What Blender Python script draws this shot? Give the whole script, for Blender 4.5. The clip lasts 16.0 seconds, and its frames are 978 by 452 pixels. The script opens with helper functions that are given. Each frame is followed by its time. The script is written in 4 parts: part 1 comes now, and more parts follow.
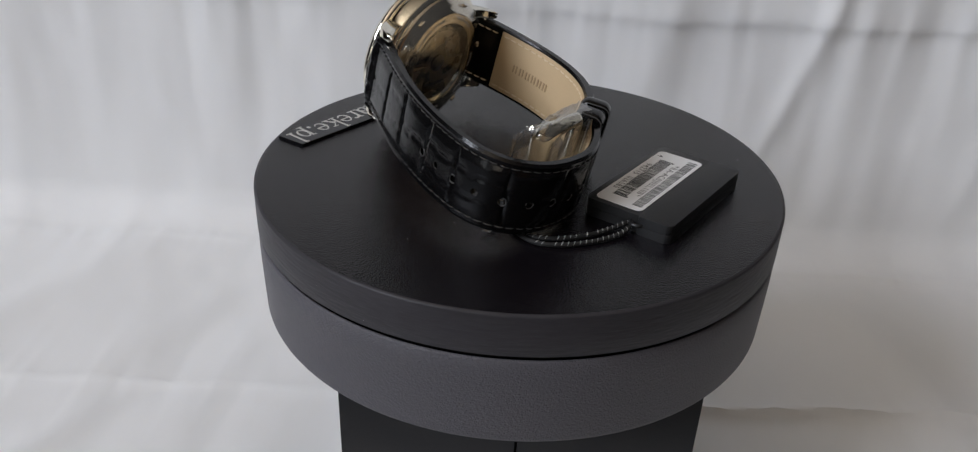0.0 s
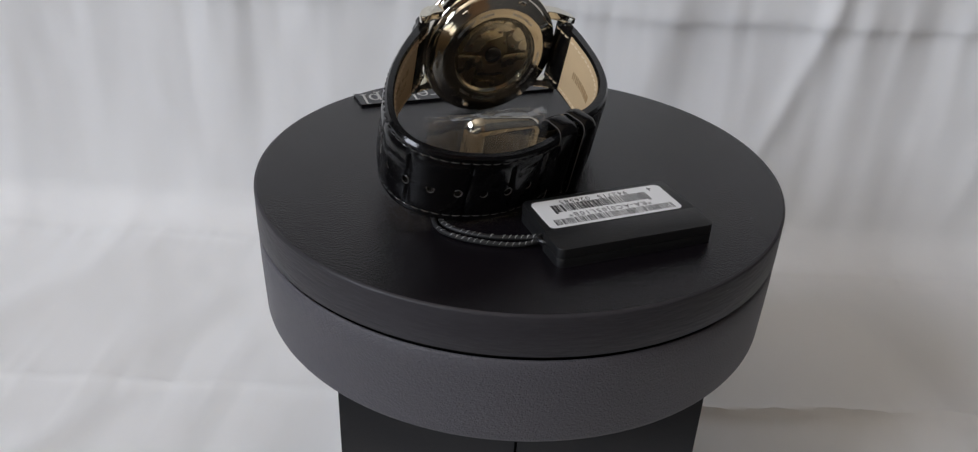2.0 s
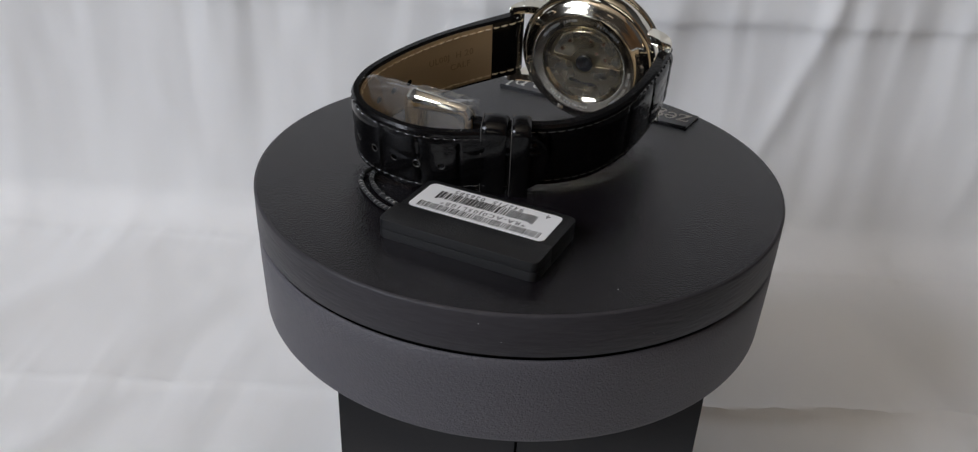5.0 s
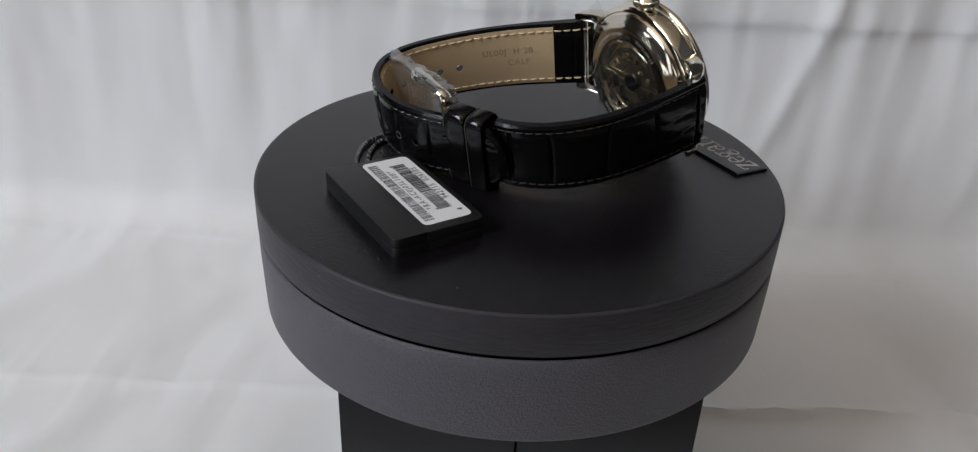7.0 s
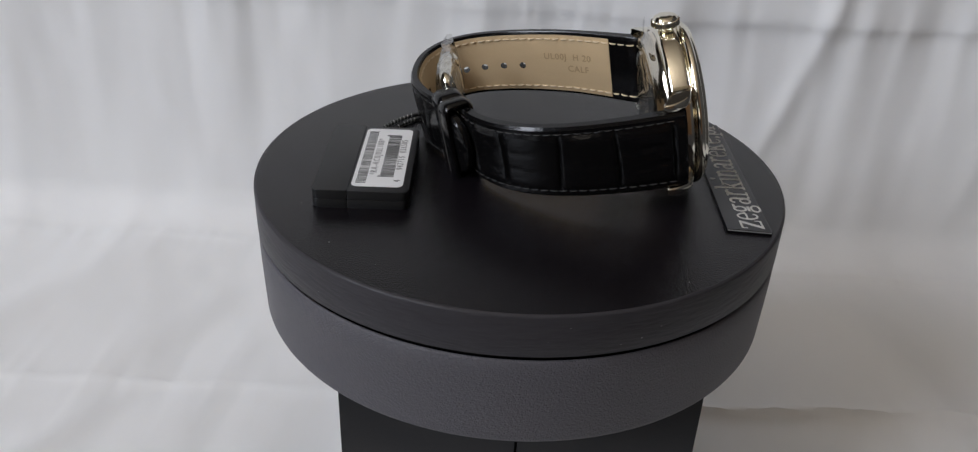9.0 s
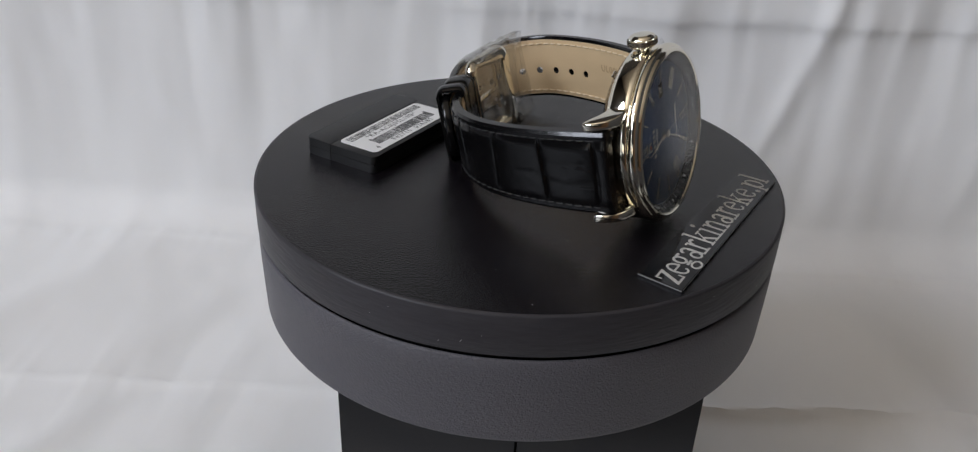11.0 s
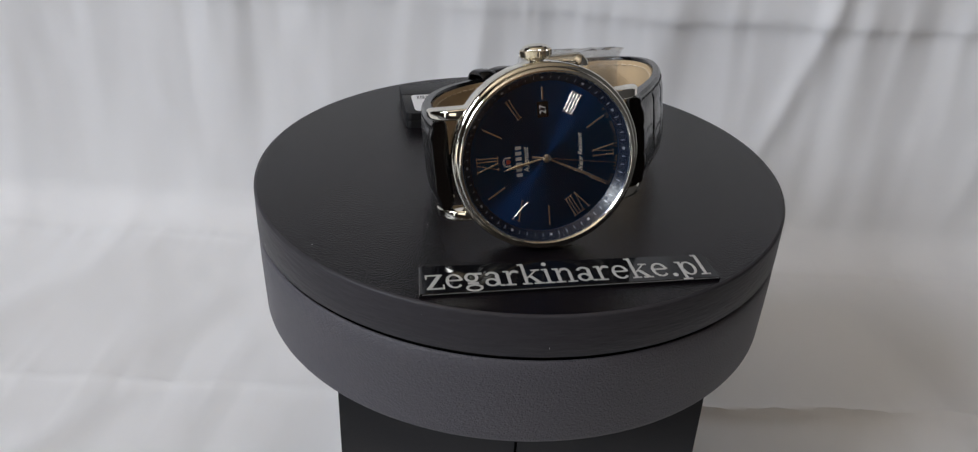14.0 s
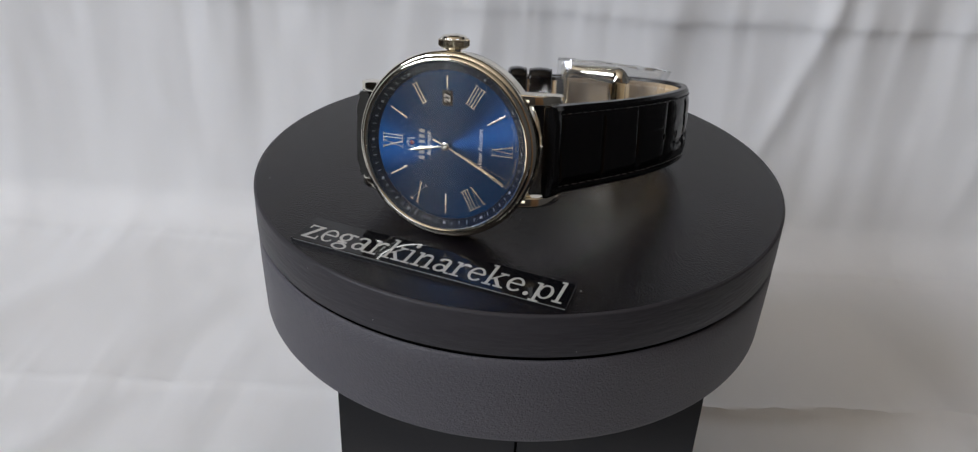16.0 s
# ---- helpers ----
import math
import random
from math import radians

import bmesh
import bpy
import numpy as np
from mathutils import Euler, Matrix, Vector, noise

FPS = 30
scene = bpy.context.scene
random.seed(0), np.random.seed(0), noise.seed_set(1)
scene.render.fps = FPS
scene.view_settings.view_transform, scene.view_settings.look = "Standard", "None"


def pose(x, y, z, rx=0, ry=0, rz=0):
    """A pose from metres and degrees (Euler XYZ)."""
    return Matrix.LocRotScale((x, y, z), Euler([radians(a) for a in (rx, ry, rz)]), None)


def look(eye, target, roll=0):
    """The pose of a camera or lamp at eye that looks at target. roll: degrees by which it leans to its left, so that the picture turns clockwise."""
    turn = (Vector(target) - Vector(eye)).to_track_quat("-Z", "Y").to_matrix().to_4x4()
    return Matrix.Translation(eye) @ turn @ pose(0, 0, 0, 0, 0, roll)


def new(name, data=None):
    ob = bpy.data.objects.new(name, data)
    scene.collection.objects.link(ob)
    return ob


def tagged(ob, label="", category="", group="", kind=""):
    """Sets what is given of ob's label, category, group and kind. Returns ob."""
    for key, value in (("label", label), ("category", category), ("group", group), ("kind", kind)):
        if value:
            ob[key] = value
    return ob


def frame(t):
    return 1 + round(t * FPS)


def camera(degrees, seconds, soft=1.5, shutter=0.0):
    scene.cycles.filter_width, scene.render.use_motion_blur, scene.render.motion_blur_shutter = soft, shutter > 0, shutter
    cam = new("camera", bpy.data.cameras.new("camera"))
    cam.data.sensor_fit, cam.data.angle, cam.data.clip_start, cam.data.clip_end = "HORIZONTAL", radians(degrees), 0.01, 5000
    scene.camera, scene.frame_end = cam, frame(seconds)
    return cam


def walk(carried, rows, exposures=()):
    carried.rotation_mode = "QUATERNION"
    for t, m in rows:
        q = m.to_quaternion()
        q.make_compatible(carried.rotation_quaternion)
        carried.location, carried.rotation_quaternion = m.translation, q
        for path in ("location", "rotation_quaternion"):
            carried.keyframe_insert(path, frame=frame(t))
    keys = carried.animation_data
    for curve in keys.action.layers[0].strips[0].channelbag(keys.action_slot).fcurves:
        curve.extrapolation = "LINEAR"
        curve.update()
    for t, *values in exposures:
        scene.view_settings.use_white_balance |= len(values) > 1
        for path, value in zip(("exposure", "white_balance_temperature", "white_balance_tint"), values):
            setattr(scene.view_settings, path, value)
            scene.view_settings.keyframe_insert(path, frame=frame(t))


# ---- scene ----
cam = camera(59.57, 16.0, soft=1.25)
EYE = (0.0, -0.21036, 0.10061)
TARGET = (EYE[0] - 0.03060, EYE[1] + 0.86768, EYE[2] - 0.49615)
VIEW = look(EYE, TARGET, 2.53)
walk(cam, [(0.0, VIEW), (16.0, VIEW)], exposures=[(0.0, 0.0), (16.0, 0.0)])

# ---------------------------------------------------------------- light
world = bpy.data.worlds.new("world")
scene.world = world
world.use_nodes = True
sky = world.node_tree.nodes.new("ShaderNodeTexSky")
sky.sky_type, sky.sun_disc = "NISHITA", False
sky.sun_elevation, sky.sun_rotation = radians(38), radians(200)
back = world.node_tree.nodes["Background"]
world.node_tree.links.new(sky.outputs[0], back.inputs[0])
back.inputs[1].default_value = 0.08

WEST, SOUTH, CEILING = -1.34, -2.6, 1.72
WIN_Y, WIN_Z, WIN_W, WIN_H = -0.92, 1.00, 1.0, 0.72
lamp = bpy.data.lights.new("window_light", "AREA")
lamp.shape, lamp.size, lamp.size_y, lamp.energy = "RECTANGLE", WIN_H, WIN_W, 39.2
lamp.color = (0.838, 0.890, 1.0)
lamp_ob = new("window_light", lamp)
lamp_ob.matrix_world = pose(WEST + 0.04, WIN_Y, WIN_Z, 0, -90, 0)

# Unseen lamp added to put a bright streak on the dial's crystal.
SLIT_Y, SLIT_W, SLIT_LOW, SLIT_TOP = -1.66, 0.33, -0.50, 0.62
lamp2 = bpy.data.lights.new("dial_streak_light", "AREA")
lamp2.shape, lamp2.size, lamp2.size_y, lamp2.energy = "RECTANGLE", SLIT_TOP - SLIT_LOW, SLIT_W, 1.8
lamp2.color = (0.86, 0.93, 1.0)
lamp2_ob = new("dial_streak_light", lamp2)
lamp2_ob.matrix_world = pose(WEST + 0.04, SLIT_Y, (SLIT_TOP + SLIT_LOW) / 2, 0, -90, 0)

# Unseen low lamp added so the crystal mirrors a pale veil over the dial.
LOW_X, LOW_W, LOW_Z, LOW_H = -0.80, 1.00, 0.02, 0.50
lamp3 = bpy.data.lights.new("dial_veil_light", "AREA")
lamp3.shape, lamp3.size, lamp3.size_y, lamp3.energy = "RECTANGLE", LOW_W, LOW_H, 1.2
lamp3.color = (0.90, 0.95, 1.0)
lamp3_ob = new("dial_veil_light", lamp3)
lamp3_ob.matrix_world = pose(LOW_X, SOUTH + 0.04, LOW_Z, 90, 0, 0)

# ---------------------------------------------------------------- materials
def nodes_of(m):
    m.use_nodes = True
    return m.node_tree.nodes, m.node_tree.links, m.node_tree.nodes["Principled BSDF"]


def mat(name, color, rough=0.5, metal=0.0, grain=400.0, bump=0.0, var=0.15, rvar=0.1, coarse=40.0,
        stretch=(1, 1, 1), coat=0.0, sheen=0.0, detail=4.0, spec=0.5, voronoi=False):
    """A surface with variation at two scales and fine relief. Scales are per metre."""
    m = bpy.data.materials.new(name)
    N, L, b = nodes_of(m)
    tc = N.new("ShaderNodeTexCoord")
    mp = N.new("ShaderNodeMapping")
    mp.inputs["Scale"].default_value = stretch
    L.new(tc.outputs["Object"], mp.inputs["Vector"])
    fine = N.new("ShaderNodeTexNoise")
    fine.inputs["Scale"].default_value, fine.inputs["Detail"].default_value = grain, detail
    big = N.new("ShaderNodeTexNoise")
    big.inputs["Scale"].default_value, big.inputs["Detail"].default_value = coarse, 3.0
    L.new(mp.outputs[0], fine.inputs["Vector"])
    L.new(mp.outputs[0], big.inputs["Vector"])
    mix = N.new("ShaderNodeMix")
    mix.data_type = "RGBA"
    mix.inputs[6].default_value = tuple(c * (1 - var) for c in color) + (1,)
    mix.inputs[7].default_value = tuple(min(1, c * (1 + var)) for c in color) + (1,)
    add = N.new("ShaderNodeMath")
    add.operation = "MULTIPLY_ADD"
    add.inputs[1].default_value, add.inputs[2].default_value = 0.45, 0.28
    L.new(fine.outputs[0], add.inputs[0])
    add2 = N.new("ShaderNodeMath")
    add2.operation = "MULTIPLY_ADD"
    add2.inputs[1].default_value = 0.45
    L.new(big.outputs[0], add2.inputs[0])
    L.new(add.outputs[0], add2.inputs[2])
    sub = N.new("ShaderNodeMath")
    sub.operation = "SUBTRACT"
    sub.inputs[1].default_value = 0.22
    L.new(add2.outputs[0], sub.inputs[0])
    L.new(sub.outputs[0], mix.inputs[0])
    L.new(mix.outputs[2], b.inputs["Base Color"])
    rr = N.new("ShaderNodeMapRange")
    rr.inputs[3].default_value, rr.inputs[4].default_value = max(0.02, rough - rvar), min(1, rough + rvar)
    L.new(big.outputs[0], rr.inputs[0])
    L.new(rr.outputs[0], b.inputs["Roughness"])
    b.inputs["Metallic"].default_value = metal
    b.inputs["Specular IOR Level"].default_value = spec
    b.inputs["Coat Weight"].default_value = coat
    b.inputs["Coat Roughness"].default_value = 0.12
    b.inputs["Sheen Weight"].default_value = sheen
    if bump:
        bp = N.new("ShaderNodeBump")
        bp.inputs["Strength"].default_value, bp.inputs["Distance"].default_value = 1.0, bump
        src = fine.outputs[0]
        if voronoi:
            vo = N.new("ShaderNodeTexVoronoi")
            vo.feature = "DISTANCE_TO_EDGE"
            vo.inputs["Scale"].default_value = grain
            L.new(mp.outputs[0], vo.inputs["Vector"])
            mm = N.new("ShaderNodeMath")
            mm.operation = "MULTIPLY_ADD"
            mm.inputs[1].default_value = 0.7
            L.new(vo.outputs["Distance"], mm.inputs[0])
            L.new(fine.outputs[0], mm.inputs[2])
            src = mm.outputs[0]
        L.new(src, bp.inputs["Height"])
        L.new(bp.outputs[0], b.inputs["Normal"])
    return m


def film_material(name="clear_plastic_film", base=0.12, haze=0.07, rough=0.09, relief=0.0006, rise=3.0, tint=0.90):
    """Thin clear film or pane: mostly see-through, with a gloss that rises at grazing angles."""
    m = bpy.data.materials.new(name)
    m.use_nodes = True
    N, L = m.node_tree.nodes, m.node_tree.links
    N.remove(N["Principled BSDF"])
    clear, gloss, mix, fr = (N.new("ShaderNodeBsdfTransparent"), N.new("ShaderNodeBsdfGlossy"), N.new("ShaderNodeMixShader"), N.new("ShaderNodeLayerWeight"))
    clear.inputs[0].default_value = (tint, tint, tint * 0.99, 1)
    gloss.inputs["Roughness"].default_value = rough
    fr.inputs["Blend"].default_value = 0.5
    power = N.new("ShaderNodeMath")
    power.operation = "POWER"
    power.inputs[1].default_value = rise
    gain = N.new("ShaderNodeMath")
    gain.operation = "MULTIPLY_ADD"
    gain.inputs[1].default_value, gain.inputs[2].default_value = 0.80, base
    L.new(fr.outputs["Facing"], power.inputs[0])
    L.new(power.outputs[0], gain.inputs[0])
    nz, bp, tc = N.new("ShaderNodeTexNoise"), N.new("ShaderNodeBump"), N.new("ShaderNodeTexCoord")
    nz.inputs["Scale"].default_value = 110
    bp.inputs["Distance"].default_value = relief
    L.new(tc.outputs["Object"], nz.inputs["Vector"])
    L.new(nz.outputs[0], bp.inputs["Height"])
    L.new(bp.outputs[0], gloss.inputs["Normal"])
    L.new(bp.outputs[0], fr.inputs["Normal"])
    L.new(gain.outputs[0], mix.inputs[0])
    milk, blend = N.new("ShaderNodeBsdfDiffuse"), N.new("ShaderNodeMixShader")
    milk.inputs[0].default_value = (0.85, 0.85, 0.85, 1)
    blend.inputs[0].default_value = haze
    L.new(clear.outputs[0], blend.inputs[1])
    L.new(milk.outputs[0], blend.inputs[2])
    L.new(blend.outputs[0], mix.inputs[1])
    L.new(gloss.outputs[0], mix.inputs[2])
    L.new(mix.outputs[0], N["Material Output"].inputs[0])
    return m


CLOTH = mat("white_cotton", (0.80, 0.80, 0.80), 0.9, grain=2600, bump=0.00005, var=0.03, coarse=25, sheen=0.1)
PLATTER = mat("black_stained_plate", (0.0058, 0.0046, 0.0060), 0.23, grain=1800, bump=0.00015, var=0.3, rvar=0.04, coarse=60, spec=0.42)
PLATTER_RIM = mat("black_stained_rim", (0.040, 0.0375, 0.0415), 0.46, grain=600, bump=0.00018, var=0.5, coarse=60,
                  stretch=(0.35, 0.35, 2.2), spec=0.25)
LEATHERETTE = mat("charcoal_leatherette", (0.081, 0.077, 0.087), 0.48, grain=1500, bump=0.00028, var=0.18, coarse=50,
                  voronoi=True)
BOX_BLACK = mat("black_lacquered_board", (0.0085, 0.0088, 0.0105), 0.42, grain=900, bump=0.00004, var=0.3)
# Near-black: painted shade in the platter gap, seam fillers, date window.
DARK = mat("gap_shade_and_date_black", (0.004, 0.004, 0.004), 0.8, spec=0.1)
WALL = mat("painted_plaster", (0.055, 0.047, 0.040), 0.9, grain=300, bump=0.0004, var=0.06, coarse=3)
WALL_WARM = mat("ochre_painted_plaster", (0.17, 0.095, 0.045), 0.9, grain=300, bump=0.0004, var=0.08, coarse=3)
WALL_GREY = mat("grey_painted_plaster", (0.085, 0.082, 0.080), 0.9, grain=300, bump=0.0004, var=0.08, coarse=3)
# Cream tint stands in for warm overhead light, bounced from the unseen ceiling.
CEIL = mat("warm_bounce_paint", (0.86, 0.70, 0.50), 0.9, grain=300, bump=0.0004, var=0.05, coarse=3)
WOOD = mat("brown_wood", (0.20, 0.11, 0.06), 0.45, grain=90, bump=0.0003, var=0.4, coarse=8, stretch=(1, 0.08, 1))
LAMINATE = mat("dark_grey_laminate", (0.045, 0.045, 0.050), 0.5, grain=500, bump=0.0001, var=0.15, coarse=12)
FRAME_WHITE = mat("white_window_paint", (0.75, 0.75, 0.74), 0.4, grain=200, var=0.03)
STEEL = mat("polished_steel", (0.86, 0.82, 0.71), 0.08, 1.0, grain=900, bump=0.000002, var=0.04, rvar=0.03)
STEEL_BACK = mat("filmed_steel", (0.88, 0.82, 0.71), 0.11, 1.0, grain=700, bump=0.000012, var=0.05, rvar=0.05)
STEEL_BRUSHED = mat("brushed_steel", (0.66, 0.62, 0.56), 0.26, 1.0, grain=3000, bump=0.000006, var=0.08, rvar=0.05)
TAG_BLACK = mat("black_tag_plastic", (0.011, 0.011, 0.0115), 0.42, grain=2200, bump=0.00009, var=0.25, rvar=0.06)
LABEL_WHITE = mat("white_label_paper", (0.82, 0.82, 0.82), 0.5, grain=3000, var=0.02, bump=0.000006)
INK = mat("black_print", (0.02, 0.02, 0.02), 0.5, grain=2000)
SIGN_BLACK = mat("black_gloss_acrylic", (0.006, 0.006, 0.007), 0.07, grain=300, bump=0.0, var=0.2, rvar=0.03)
SIGN_GLINT = mat("acrylic_edge_highlight", (0.22, 0.22, 0.21), 0.35, grain=2000, var=0.3)
SIGN_LETTER = mat("pale_vinyl", (0.50, 0.49, 0.46), 0.4, grain=2000, var=0.06)
LEATHER = mat("black_glossy_leather", (0.0040, 0.0038, 0.0040), 0.17, grain=1300, bump=0.00003, var=0.35, rvar=0.07, coarse=220, spec=0.33)
LINING = mat("tan_calf_lining", (0.56, 0.41, 0.24), 0.62, grain=2600, bump=0.00006, var=0.12, coarse=160)
THREAD_BLACK = mat("waxed_black_thread", (0.042, 0.041, 0.041), 0.14, grain=6000, bump=0.00003)
THREAD_TAN = mat("tan_thread", (0.70, 0.57, 0.39), 0.6, grain=6000, bump=0.00003)
CORD_BLACK = mat("black_cord", (0.006, 0.006, 0.006), 0.6, grain=5000, bump=0.00005)
CORD_WHITE = mat("pale_cord_fleck", (0.36, 0.36, 0.35), 0.5, grain=5000, bump=0.00003)

MM = 0.001


# ---------------------------------------------------------------- mesh helpers
def part(name, bm, material, parent, label="", smooth=True, scale=MM):
    """Links a bmesh (in millimetres) as one mesh object under a thing or a part."""
    if isinstance(bm, bmesh.types.BMesh):
        me = bpy.data.meshes.new(name)
        bmesh.ops.recalc_face_normals(bm, faces=bm.faces)
        bm.to_mesh(me)
        bm.free()
    else:
        me = bm
    if scale != 1:
        me.transform(Matrix.Scale(scale, 4))
    me.materials.clear()
    me.materials.append(material)
    if smooth:
        me.polygons.foreach_set("use_smooth", [True] * len(me.polygons))
        me.set_sharp_from_angle(angle=radians(38))
    ob = new(name, me)
    ob.parent = parent
    if label:
        tagged(ob, label)
    return ob


def empty(name, m=None):
    e = new(name)
    e.empty_display_size = 0.01
    if m is not None:
        e.matrix_world = m
    return e


def lathe(profile, seg=128, bm=None, m=None, closed=False):
    """Turns (radius, height) pairs about the z axis."""
    bm = bm or bmesh.new()
    rings = []
    for r, z in profile:
        if r < 1e-6:
            rings.append([bm.verts.new((0, 0, z))])
        else:
            rings.append([bm.verts.new((r * math.cos(2 * math.pi * i / seg), r * math.sin(2 * math.pi * i / seg), z))
                          for i in range(seg)])
    pairs = list(zip(rings, rings[1:])) + ([(rings[-1], rings[0])] if closed else [])
    for a, b in pairs:
        for i in range(seg):
            j = (i + 1) % seg
            if len(a) == 1 and len(b) == 1:
                continue
            if len(a) == 1:
                bm.faces.new((a[0], b[i], b[j]))
            elif len(b) == 1:
                bm.faces.new((a[i], a[j], b[0]))
            else:
                bm.faces.new((a[i], a[j], b[j], b[i]))
    if m is not None:
        bmesh.ops.transform(bm, matrix=m, verts=bm.verts)
    return bm


def prism(outline, z0, z1, bevel=0.0, bm=None, m=None, seg=2):
    """Extrudes an outline of (x, y) pairs from z0 to z1, with rounded edges."""
    b2 = bmesh.new()
    low = [b2.verts.new((x, y, z0)) for x, y in outline]
    top = [b2.verts.new((x, y, z1)) for x, y in outline]
    b2.faces.new(low[::-1])
    b2.faces.new(top)
    n = len(outline)
    for i in range(n):
        j = (i + 1) % n
        b2.faces.new((low[i], low[j], top[j], top[i]))
    if bevel:
        edges = [e for e in b2.edges if abs(e.verts[0].co.z - e.verts[1].co.z) < 1e-9]
        bmesh.ops.bevel(b2, geom=edges, offset=bevel, segments=seg, affect="EDGES", profile=0.5)
    if m is not None:
        bmesh.ops.transform(b2, matrix=m, verts=b2.verts)
    if bm is None:
        return b2
    me = bpy.data.meshes.new("tmp")
    b2.to_mesh(me)
    b2.free()
    bm.from_mesh(me)
    bpy.data.meshes.remove(me)
    return bm


def round_rect(x0, y0, x1, y1, r, n=6):
    pts = []
    for cx, cy, a in ((x1 - r, y1 - r, 0), (x0 + r, y1 - r, 90), (x0 + r, y0 + r, 180), (x1 - r, y0 + r, 270)):
        for i in range(n + 1):
            t = radians(a + 90 * i / n)
            pts.append((cx + r * math.cos(t), cy + r * math.sin(t)))
    return pts


def box(x0, y0, z0, x1, y1, z1, bevel=0.0, bm=None, m=None):
    return prism([(x0, y0), (x1, y0), (x1, y1), (x0, y1)], z0, z1, bevel, bm, m)


def tube(points, radius, seg=8, bm=None, caps=True):
    """A round bar along points (Vectors)."""
    bm = bm or bmesh.new()
    points = [Vector(p) for p in points]
    rings, prev = [], None
    for i, p in enumerate(points):
        t = (points[min(i + 1, len(points) - 1)] - points[max(i - 1, 0)]).normalized()
        if prev is None:
            prev = t.orthogonal().normalized()
        prev = (prev - t * prev.dot(t)).normalized()
        q = t.cross(prev)
        r = radius[i] if isinstance(radius, (list, tuple)) else radius
        rings.append([bm.verts.new(p + (prev * math.cos(2 * math.pi * k / seg) + q * math.sin(2 * math.pi * k / seg)) * r)
                      for k in range(seg)])
    for a, b in zip(rings, rings[1:]):
        for k in range(seg):
            bm.faces.new((a[k], a[(k + 1) % seg], b[(k + 1) % seg], b[k]))
    if caps:
        bm.faces.new(rings[0][::-1])
        bm.faces.new(rings[-1])
    return bm


def lettering(text, size, depth=0.1, align="CENTER", space=1.0, bold=0.0, shear=0.0):
    """A mesh of the built-in font, in millimetres, flat on z = 0, rising to depth."""
    cu = bpy.data.curves.new("lettering", "FONT")
    cu.body, cu.size, cu.align_x, cu.align_y = text, size, align, "CENTER"
    cu.space_character, cu.offset, cu.shear, cu.resolution_u = space, bold, shear, 3
    cu.extrude = depth / 2
    ob = new("lettering", cu)
    dg = bpy.context.evaluated_depsgraph_get()
    me = bpy.data.meshes.new_from_object(ob.evaluated_get(dg))
    me.transform(Matrix.Translation((0, 0, depth / 2)))
    bpy.data.objects.remove(ob)
    bpy.data.curves.remove(cu)
    return me


def smooth_path(pts, n):
    """Catmull-Rom through 2D points, resampled to n even steps."""
    P = [Vector(p) for p in pts]
    P = [2 * P[0] - P[1]] + P + [2 * P[-1] - P[-2]]
    dense = []
    for i in range(1, len(P) - 2):
        for k in range(24):
            t = k / 24
            a, b, c, d = P[i - 1:i + 3]
            dense.append(0.5 * (2 * b + (c - a) * t + (2 * a - 5 * b + 4 * c - d) * t * t + (3 * b - a - 3 * c + d) * t ** 3))
    dense.append(P[-2])
    s = [0.0]
    for a, b in zip(dense, dense[1:]):
        s.append(s[-1] + (b - a).length)
    out, j = [], 0
    for i in range(n):
        w = s[-1] * i / (n - 1)
        while j < len(s) - 2 and s[j + 1] < w:
            j += 1
        f = (w - s[j]) / max(1e-9, s[j + 1] - s[j])
        out.append(dense[j].lerp(dense[j + 1], min(1, f)))
    return out, s[-1]


# ---------------------------------------------------------------- room
TABLE = -0.125
FLOOR = TABLE - 0.75


def slab(name, x0, y0, z0, x1, y1, z1, material, label, category=""):
    ob = part(name, box(x0, y0, z0, x1, y1, z1), material, None, "", False, 1)
    return tagged(ob, label, category or "wall", kind="structure")


